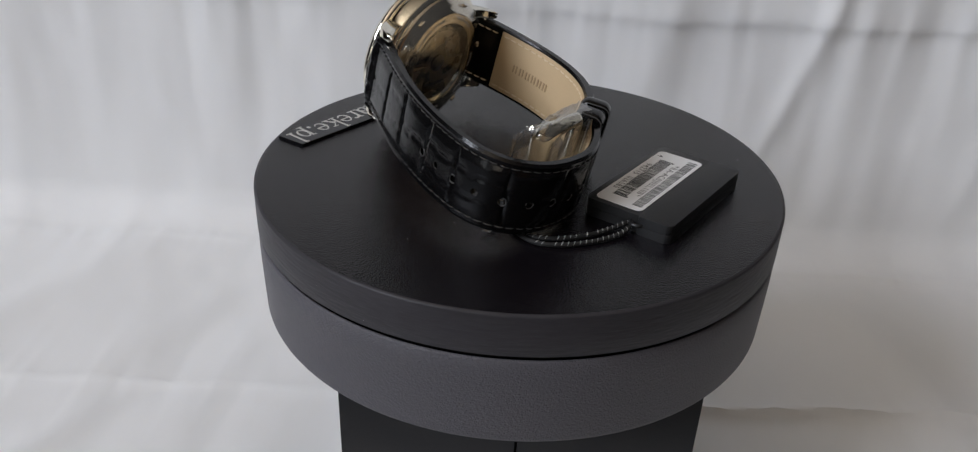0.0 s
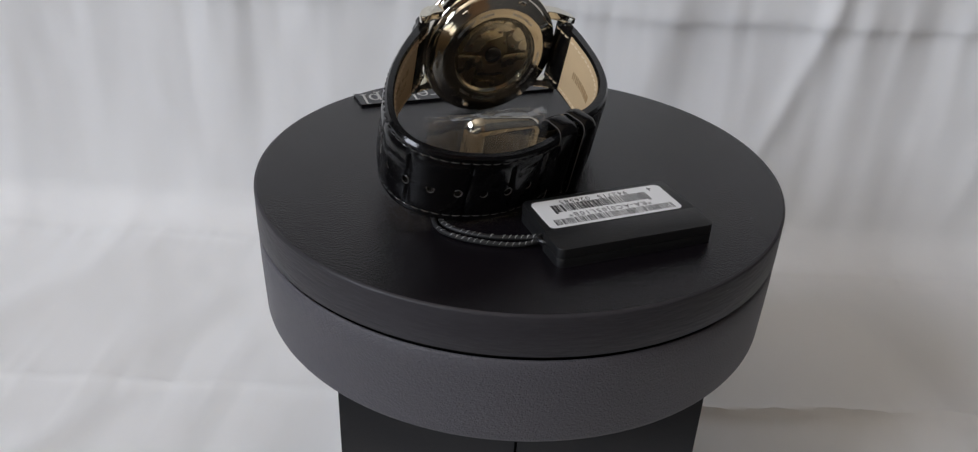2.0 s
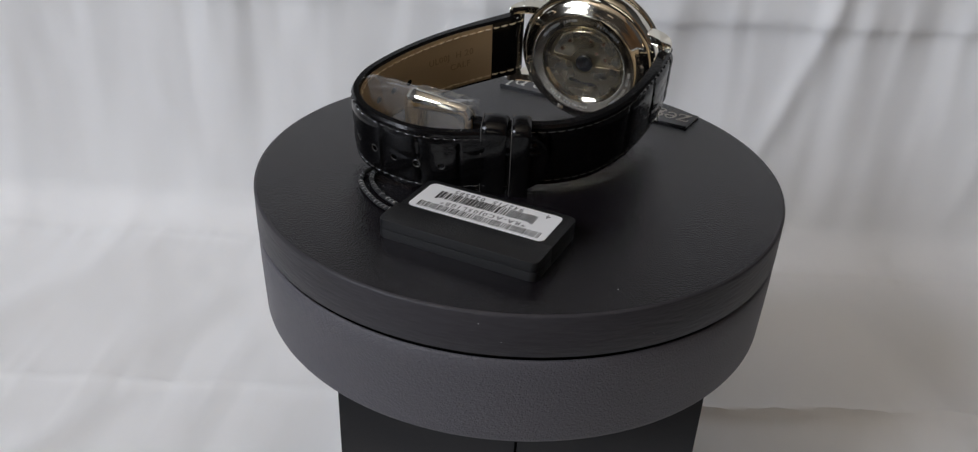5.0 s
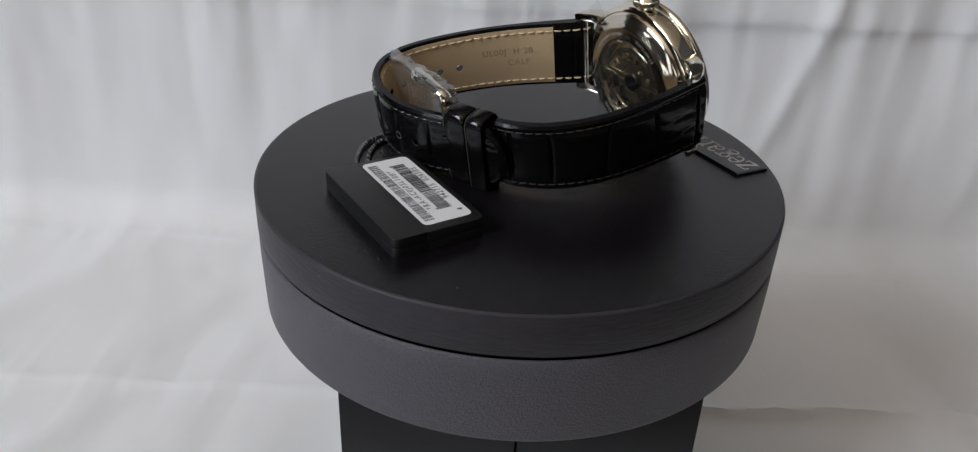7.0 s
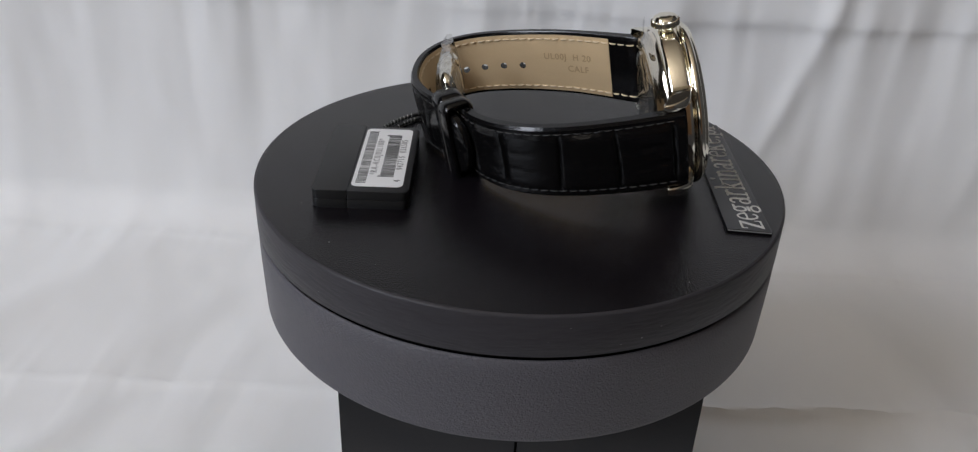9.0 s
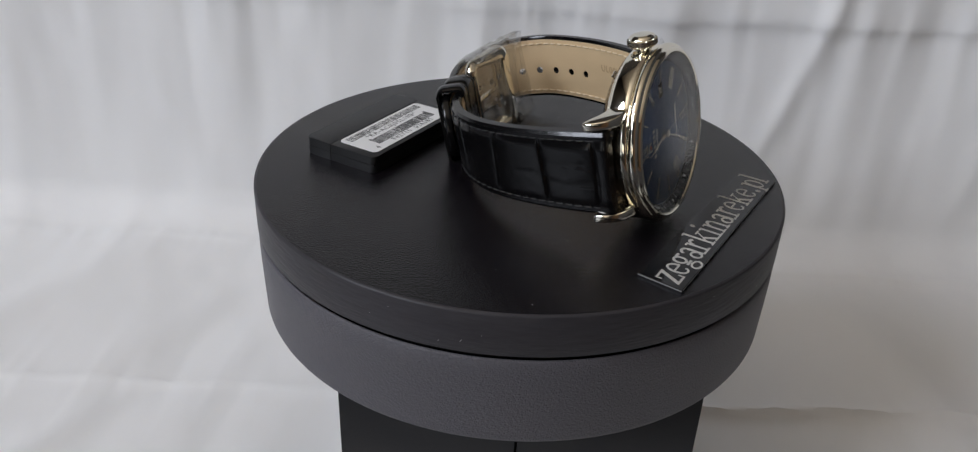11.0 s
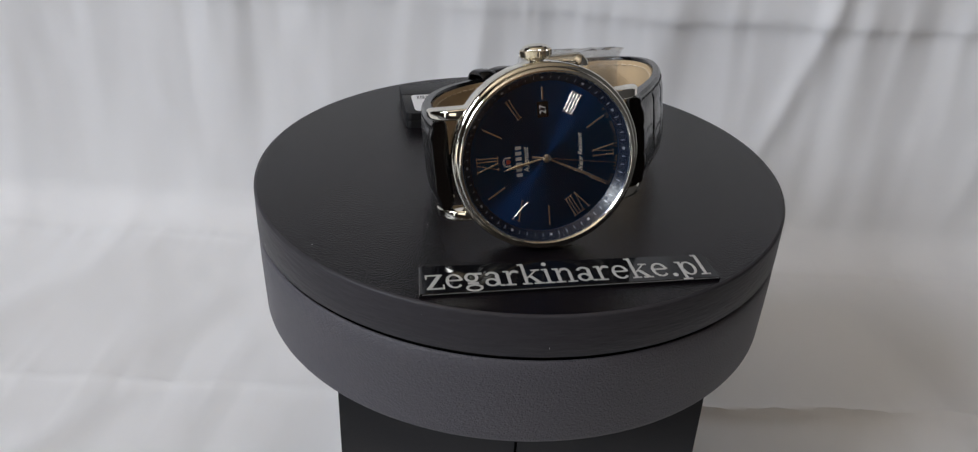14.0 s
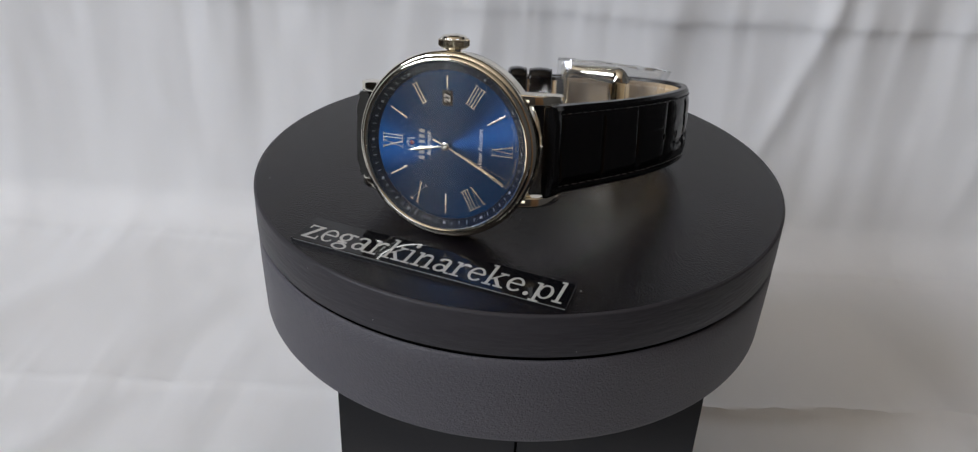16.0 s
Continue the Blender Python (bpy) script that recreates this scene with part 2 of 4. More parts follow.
def build_room():
    slab("floor", WEST - 0.1, SOUTH - 0.1, FLOOR - 0.1, 1.35, 1.1, FLOOR, WOOD, "brown wooden floor of the dim room", "floor")
    slab("ceiling", WEST - 0.1, SOUTH - 0.1, CEILING, 1.35, 1.1, CEILING + 0.1, CEIL, "unseen ceiling tinted cream to bounce warm light", "ceiling")
    slab("wall_north", WEST - 0.1, 1.0, FLOOR, 1.35, 1.1, CEILING, WALL, "brown painted wall behind the cloth")
    x0, x1, lo, hi = LOW_X - LOW_W / 2, LOW_X + LOW_W / 2, LOW_Z - LOW_H / 2, LOW_Z + LOW_H / 2
    bm = box(WEST - 0.1, SOUTH - 0.1, FLOOR, x0, SOUTH, CEILING)
    box(x1, SOUTH - 0.1, FLOOR, 1.35, SOUTH, CEILING, bm=bm)
    box(x0, SOUTH - 0.1, FLOOR, x1, SOUTH, lo, bm=bm)
    box(x0, SOUTH - 0.1, hi, x1, SOUTH, CEILING, bm=bm)
    tagged(part("wall_south", bm, WALL, None, "", False, 1), "brown painted wall with an opening for the added dial veil light", "wall", kind="structure")
    # Frame of the added veil lamp's opening, out of view.
    low = tagged(empty("veil_frame"), "white frame round the added dial veil light", "window", kind="structure")
    for a, b in ((lo, lo + 0.02), (hi - 0.02, hi)):
        part("opening_frame", box(x0, SOUTH - 0.08, a, x1, SOUTH - 0.03, b, 0.004), FRAME_WHITE, low, "", False, 1)
    slab("wall_east", 1.25, SOUTH, FLOOR, 1.35, 1.0, CEILING, WALL_GREY, "dim grey painted wall away from the window")
    # Unseen curved reflector, added for warm bounce and brown reflections in the dial.
    r, steps = 0.80, 20
    arc = [(1.25 - r + r * math.sin(math.pi / 2 * k / steps), -2.6 + r - r * math.cos(math.pi / 2 * k / steps)) for k in range(steps + 1)]
    cove = part("warm_reflector", prism(arc + [(1.249, -2.599)], FLOOR, CEILING), WALL_WARM, None, "", True, 1)
    tagged(cove, "rounded ochre corner added as an unseen warm reflector", "wall", kind="structure")
    y0, y1 = WIN_Y - WIN_W / 2, WIN_Y + WIN_W / 2
    z0, z1 = WIN_Z - WIN_H / 2, WIN_Z + WIN_H / 2
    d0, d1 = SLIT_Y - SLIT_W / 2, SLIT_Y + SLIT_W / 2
    a, b = WEST - 0.1, WEST
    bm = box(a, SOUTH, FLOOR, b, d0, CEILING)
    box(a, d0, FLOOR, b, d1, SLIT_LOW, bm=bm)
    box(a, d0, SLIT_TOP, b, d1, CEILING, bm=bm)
    box(a, d1, FLOOR, b, y0, CEILING, bm=bm)
    box(a, y0, FLOOR, b, y1, z0, bm=bm)
    box(a, y0, z1, b, y1, CEILING, bm=bm)
    box(a, y1, FLOOR, b, 1.0, CEILING, bm=bm)
    tagged(part("wall_west", bm, WALL, None, "", False, 1), "brown painted wall with a window opening and an added narrow slit", "wall", kind="structure")
    win = tagged(empty("window_1"), "white painted window letting in daylight", "window", kind="structure")
    f0, f1 = WEST - 0.08, WEST - 0.03
    for p in ((y0, z0, y0 + 0.05, z1), (y1 - 0.05, z0, y1, z1), (y0 + 0.05, z0, y1 - 0.05, z0 + 0.05), (y0 + 0.05, z1 - 0.05, y1 - 0.05, z1)):
        part("opening_frame", box(f0, p[0], p[1], f1, p[2], p[3], 0.004), FRAME_WHITE, win, "", False, 1)
    part("window_sill", box(WEST + 0.005, y0, z0 - 0.03, WEST + 0.10, y1, z0, 0.004), FRAME_WHITE, win, "", False, 1)
    # Frame of the added streak lamp's slit, out of view.
    side = tagged(empty("streak_frame"), "white frame round the added dial streak light", "window", kind="structure")
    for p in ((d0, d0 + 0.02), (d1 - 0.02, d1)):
        part("opening_frame", box(f0, p[0], SLIT_LOW, f1, p[1], SLIT_TOP, 0.004), FRAME_WHITE, side, "", False, 1)
    tab = tagged(empty("table", pose(0.1, 0.0, FLOOR)), "dark grey laminate table under the white cloth", "table")
    part("tabletop", box(-0.75, -0.40, 0.71, 0.25, 0.60, 0.743, 0.004), LAMINATE, tab, "", False, 1)
    for x in (-0.70, 0.20):
        for y in (-0.35, 0.55):
            part("leg", box(x - 0.03, y - 0.03, 0.0, x + 0.03, y + 0.03, 0.71, 0.004), LAMINATE, tab, "", False, 1)


# ---------------------------------------------------------------- cloth
CLOTH_Y, CLOTH_R, CLOTH_TOP, CLOTH_FRONT = 0.170, 0.018, 0.18, -0.16


def build_cloth():
    nx, nu = 430, 390
    xs = np.linspace(-0.46, 0.32, nx)
    flat = CLOTH_Y - CLOTH_R - CLOTH_FRONT
    arc = CLOTH_R * math.pi / 2
    tall = CLOTH_TOP - TABLE - CLOTH_R
    us = np.linspace(0, flat + arc + tall, nu)
    X, U = np.meshgrid(xs, us)
    ang = np.clip((U - flat) / CLOTH_R, 0, math.pi / 2)
    up = np.clip(U - flat - arc, 0, None)
    Y = np.where(U < flat, CLOTH_FRONT + U, CLOTH_Y - CLOTH_R + CLOTH_R * np.sin(ang))
    Z = TABLE + 0.004 + CLOTH_R * (1 - np.cos(ang)) + up
    NY, NZ = -np.sin(ang), np.cos(ang)
    rise = np.clip((U - flat + 0.02) / 0.10, 0, 1)
    H = np.zeros_like(X)
    gather = np.maximum(0.38 + 0.62 * np.clip((up - 0.03) / 0.07, 0, 1), 0.8 * np.clip((X - 0.04) / 0.08, 0, 1))
    for x0, wid, amp, lean in ((-0.145, 0.012, 4.0, 0.15), (-0.185, 0.020, -3.0, 0.1), (-0.09, 0.016, 3.0, -0.2),
                                     (-0.022, 0.009, 4.5, -0.06), (0.022, 0.018, -2.5, 0.1), (0.052, 0.014, 3.4, 0.18),
                                     (0.088, 0.014, -3.0, 0.05), (0.150, 0.010, 2.2, 0.1), (0.121, 0.008, 5.0, 0.16),
                                     (0.186, 0.016, -4.0, -0.1), (0.215, 0.012, 3.0, 0.12), (-0.24, 0.018, 3.5, 0.12),
                                     (-0.31, 0.02, -4.0, 0.1), (0.27, 0.02, 4.0, -0.1), (0.34, 0.02, -4.0, 0.1),
                                     (-0.42, 0.03, 5.0, 0.1), (0.45, 0.03, 5.0, 0.1)):
        c = x0 + lean * (up - 0.06) + 0.006 * np.sin(up * 30 + x0 * 90)
        H += 0.55 * MM * amp * np.exp(-(np.abs(X - c) / (0.8 * wid)) ** 1.7) * rise * gather
    for x0, u0, wid, amp, lean in ((-0.20, flat - 0.05, 0.020, 1.6, 0.5), (-0.13, flat - 0.09, 0.014, -1.2, 0.4), (-0.25, flat - 0.12, 0.016, 1.4, 0.7),
                                   (0.16, flat - 0.06, 0.016, 1.4, -0.3), (0.20, flat - 0.11, 0.014, -1.4, -0.5), (-0.17, flat - 0.16, 0.010, 1.1, 0.6)):
        c = x0 + lean * (U - u0)
        H += 1.8 * MM * amp * np.exp(-((X - c) / wid) ** 2 - ((U - u0) / 0.05) ** 2)
    # ironed creases that run across and along the sheet
    for u0, amp, wid, slope in ((flat - 0.113, 2.8, 0.0026, 0.03), (flat - 0.004, 0.9, 0.0025, 0), (flat + arc + 0.098, 1.1, 0.0045, 0)):
        line = u0 + slope * (X + 0.15) + 0.0008 * np.sin(X * 21 + u0 * 50) + 0.0003 * np.sin(X * 63)
        D = U - line
        firm = 0.45 + 0.55 * np.clip((X + 0.05) / 0.12, 0, 1)
        H += MM * amp * firm * np.exp(-np.abs(D) / wid) + MM * 1.3 * firm * np.tanh(D / 0.004) * np.exp(-np.abs(D) / 0.03)
        pucker = np.array([noise.noise((x * 85, u0 * 40, 2.2)) + 0.7 * noise.noise((x * 190, u0 * 40, 8.2)) for x in xs])
        lean = np.array([noise.noise((x * 30, u0 * 17, 4.4)) for x in xs])
        H += MM * 1.0 * pucker[None, :] * np.exp(-np.abs(D - 0.004 * lean[None, :]) / 0.011)
    for x0 in (-0.33, 0.30):
        D = X - x0 - 0.002 * np.sin(U * 20)
        H += MM * 1.2 * np.exp(-np.abs(D) / 0.0025)
    soft = np.array([[noise.noise((x * 16, u * 9, 3.1)) + 0.5 * noise.noise((x * 42, u * 24, 7.7)) for x in xs[::3]] for u in us[::3]])
    soft = np.repeat(np.repeat(soft, 3, 0), 3, 1)[:nu, :nx]
    k = np.ones(9) / 9
    soft = np.apply_along_axis(lambda v: np.convolve(np.pad(v, 4, "edge"), k, "valid"), 0, soft)
    soft = np.apply_along_axis(lambda v: np.convolve(np.pad(v, 4, "edge"), k, "valid"), 1, soft)
    H += MM * 2.0 * soft
    streak = np.array([[noise.noise((x * 62 + 9 * up0 * (1 if x > 0 else -1), up0 * 7, 1.7)) + 0.6 * noise.noise((x * 130, up0 * 10, 5.3)) for x in xs]
                       for up0 in us[::5]])
    streak = np.repeat(streak, 5, 0)[:nu]
    streak = np.apply_along_axis(lambda v: np.convolve(np.pad(v, 4, "edge"), k, "valid"), 0, streak)
    H += MM * 0.85 * streak * (0.26 + 0.74 * rise * gather)
    fine = np.array([[noise.noise((x * 75 + u * 30, u * 60, 6.1)) for x in xs[::2]] for u in us[::2]])
    H += MM * 0.34 * np.apply_along_axis(lambda v: np.convolve(np.pad(v, 1, "edge"), np.ones(3) / 3, "valid"), 0, np.repeat(np.repeat(fine, 2, 0), 2, 1)[:nu, :nx])
    H = np.maximum(H, np.where(U < flat, -3.0 * MM, -1))
    Y, Z = Y + NY * H, Z + NZ * H
    co = np.stack([X, Y, Z], -1).reshape(-1, 3)
    i = np.arange(nx * nu).reshape(nu, nx)
    quads = np.stack([i[:-1, :-1], i[:-1, 1:], i[1:, 1:], i[1:, :-1]], -1).reshape(-1, 4)
    me = bpy.data.meshes.new("backdrop")
    me.from_pydata(co.tolist(), [], quads.tolist())
    ob = part("backdrop", me, CLOTH, None, "", True, 1)
    sol = ob.modifiers.new("thickness", "SOLIDIFY")
    sol.thickness, sol.offset = 0.0006, -1
    tagged(ob, "white creased cotton sheet draped over table and wall", "cloth", kind="structure")


# ---------------------------------------------------------------- turntable and its box
PLATE_R, PLATE_H, RING_LOW = 70.0, 11.35, -35.3


def build_turntable():
    t = tagged(empty("turntable", pose(0, 0, RING_LOW * MM)), "round black motorised turntable with a leatherette-wrapped base", "turntable")
    k = -RING_LOW
    pl = empty("platter")
    pl.parent = t
    pl.matrix_basis = pose(0, 0, k * MM)
    e = 0.7
    bm = lathe([(0, 0), (30, 0), (55, 0), (PLATE_R - e, 0)], 256)
    part("platter_top", bm, PLATTER, pl, "black satin top plate with fine grain")
    bm = lathe([(PLATE_R - e, 0), (PLATE_R - 0.3, -0.12), (PLATE_R - 0.06, -0.35), (PLATE_R, -e), (PLATE_R, -6), (PLATE_R, -PLATE_H + 1.1),
                (PLATE_R - 0.1, -PLATE_H + 0.85), (PLATE_R - 0.4, -PLATE_H + 0.7), (20, -PLATE_H + 0.7)], 256)
    part("platter_rim", bm, PLATTER_RIM, pl, "black stained rim with faint wood grain")
    rnd = random.Random(21)
    dust = bmesh.new()
    for i in range(46):
        a, s = rnd.uniform(0, 2 * math.pi), rnd.uniform(0.03, 0.095)
        if i % 3:
            spot = Matrix.Translation((rnd.uniform(8, 68) * math.cos(a), rnd.uniform(8, 68) * math.sin(a), s * 0.4))
        else:
            spot = Matrix.Translation((PLATE_R * math.cos(a), PLATE_R * math.sin(a), -rnd.uniform(1, 9.5)))
        bmesh.ops.create_icosphere(dust, subdivisions=1, radius=s, matrix=spot @ pose(0, 0, 0, 0, 0, rnd.uniform(0, 180)) @ Matrix.Diagonal((rnd.uniform(0.8, 2.2), 0.7, 0.6, 1)))
    tagged(part("dust", dust, LABEL_WHITE, pl, "specks of pale dust", False), kind="stuff")
    # Near-black sleeve painted as the shade inside the gap below the platter.
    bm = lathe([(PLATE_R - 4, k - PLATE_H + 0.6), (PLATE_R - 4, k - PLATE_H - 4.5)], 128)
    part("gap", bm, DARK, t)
    r0 = PLATE_R - 0.1
    z = k - PLATE_H - 0.45
    prof = [(20, z - 5), (r0 - 0.9, z - 5), (r0 - 0.9, z - 0.2), (r0 - 0.6, z), (r0 - 0.25, z - 0.12), (r0, z - 0.5)]
    prof += [(r0, z - 6), (r0 - 0.15, z - 13), (r0 - 0.4, 1.8)]
    prof += [(r0 - 0.4 - 1.5 * (1 - math.cos(radians(a))), 1.8 - 1.8 * math.sin(radians(a))) for a in range(15, 91, 15)]
    prof += [(20, 0)]
    part("base_ring", lathe(prof, 256), LEATHERETTE, t, "charcoal grained leatherette band")
    return t, pl


def build_box():
    h = RING_LOW * MM - (TABLE + 0.005)
    b = tagged(empty("display_box", pose(0.0036, 0.0, TABLE + 0.005)), "black box with a front seam carrying the turntable", "box")
    H = h / MM
    part("side_panel", box(-45.8, -45.5, 0, -0.35, 45, H, 0.5), BOX_BLACK, b)
    part("side_panel", box(0.35, -45.5, 0, 45.4, 45, H, 0.5), BOX_BLACK, b)
    # Near-black filler darkens the seam between the panels.
    part("seam", box(-0.4, -44.3, 0, 0.4, 44, H - 0.5), DARK, b)


build_room()
build_cloth()
turntable, platter = build_turntable()
build_box()


# ---------------------------------------------------------------- hang tag
def bar_outline(x0, y0, x1, y1, r0, r1, n=6):
    """A rectangle with its own corner radius at either long side."""
    pts = []
    for cx, cy, a, r in ((x1 - r1, y1 - r1, 0, r1), (x0 + r1, y1 - r1, 90, r1), (x0 + r0, y0 + r0, 180, r0), (x1 - r0, y0 + r0, 270, r0)):
        for i in range(n + 1):
            t = radians(a + 90 * i / n)
            pts.append((cx + r * math.cos(t), cy + r * math.sin(t)))
    return pts


TAG_POSE = Matrix.Translation((0.0292, -0.0318, 0.0)) @ Matrix.Rotation(radians(55.9), 4, "Z")


def build_tag():
    tag = tagged(empty("hang_tag", TAG_POSE), "black plastic hang tag with a white barcode label", "tag")
    for name, x0, y0, y1, top, r0, r1 in (("plain_bar", -2.2, -9.2, -0.62, 4.80, 1.7, 0.2), ("label_bar", -1.6, -0.58, 14.2, 4.70, 0.2, 1.7)):
        outline = bar_outline(x0, y0, 37.6, y1, r0, r1)
        bar = part(name, prism(outline, 0.0, 2.30, 0.12, seg=2), TAG_BLACK, tag)
        part("upper_shell", prism(outline, 2.42, top, 0.18, seg=3), TAG_BLACK, bar)
    # Near-black filler darkens the line between the two shells.
    part("seam", box(0.0, -8.6, 2.0, 37.1, 13.8, 2.6), DARK, tag)
    part("eyelet", tube([(-1.4 + 1.6 * math.cos(a), -0.2 + 1.6 * math.sin(a), 2.6) for a in [radians(d) for d in range(60, 301, 20)]], 0.5),
         TAG_BLACK, tag)
    lab = part("label", prism(round_rect(0, 0, 34.9, 12.6, 1.5), 4.70, 4.82), LABEL_WHITE, tag, "white rounded barcode label", False)
    rnd = random.Random(4)
    bars = bmesh.new()
    x = 33.2
    while x > 2.4:
        w = rnd.choice((0.2, 0.2, 0.42))
        box(x - w, 0.9, 4.8, x, 3.4, 4.85, bm=bars)
        x -= w + rnd.choice((0.18, 0.2, 0.38))
    part("barcode", bars, INK, lab, "", False)
    bars = bmesh.new()
    x = 29.6
    while x > 4.6:
        w = rnd.choice((0.22, 0.34, 0.5, 0.68))
        box(x - w, 6.5 if x < 29.0 and x > 5.2 else 5.9, 4.8, x, 9.9, 4.85, bm=bars)
        x -= w + rnd.choice((0.16, 0.2, 0.36))
    part("barcode", bars, INK, lab, "", False)
    turn = Matrix.Rotation(math.pi, 4, "Z")

    def write(text, x, y, size, space):
        me = lettering(text, size, 0.05, "CENTER", space)
        me.transform(Matrix.Translation((x, y, 4.8)) @ turn)
        part("print", me, INK, lab, "", False)

    write("*RA-AC0J05L10B*", 17.6, 4.75, 2.3, 1.28)
    write("942715  026585", 16.2, 11.0, 2.3, 1.22)
    write("4", 31.6, 11.0, 2.3, 1)
    return tag


def build_cord():
    """Twisted loop of cord from the tag, lying on the plate under the strap."""
    cord = tagged(empty("tag_cord", pose(0.018, -0.037, 0.0)), "black and white twisted cord looped through the hang tag", "cord")
    off = Vector((18, -37, 0))

    def strand(pts, dz):
        P, length = smooth_path([(p[0], p[1], p[2]) for p in pts], 140)
        P = [p - off + Vector((0, 0, dz)) for p in P]
        dark, pale = bmesh.new(), bmesh.new()
        tube(P, 0.58, 8, dark)
        rnd = random.Random(int(10 * pts[1][0]))
        for j in range(4, len(P) - 8, 5):
            if rnd.random() < 0.25:
                continue
            thick = rnd.uniform(0.08, 0.19)
            helix = []
            for k in range(4):
                p, q = P[j + k], P[j + k + 1]
                t = (q - p).normalized()
                u = t.cross(Vector((0, 0, 1))).normalized()
                v = u.cross(t)
                a = radians(-20 + 62 * k)
                helix.append(p + (u * math.cos(a) + v * math.sin(a)) * 0.60)
            tube(helix, [0.04, thick, thick, 0.04], 5, pale)
        part("strand", dark, CORD_BLACK, cord)
        part("fleck", pale, CORD_WHITE, cord, "pale twisted flecks of thread")

    strand([(28.2, -32.2, 2.0), (24, -36.5, 0.9), (18, -40.0, 0.7), (11, -42.3, 0.7), (5.0, -42.0, 0.7), (0.5, -38.0, 0.8), (-3, -31, 1.5)], 0)
    strand([(28.0, -31.0, 2.2), (23, -33.6, 1.0), (17, -37.2, 0.7), (10, -39.6, 0.7), (4, -39.2, 0.7), (0, -35, 0.9), (-2, -28, 1.5)], 0)
    return cord


# ---------------------------------------------------------------- name strip
SIGN_ANGLE = math.atan2(8.4 - 61.3, -68.2 + 30.1)
SIGN_POSE = Matrix.Translation((-0.0301, 0.0613, 0.0)) @ Matrix.Rotation(SIGN_ANGLE, 4, "Z")


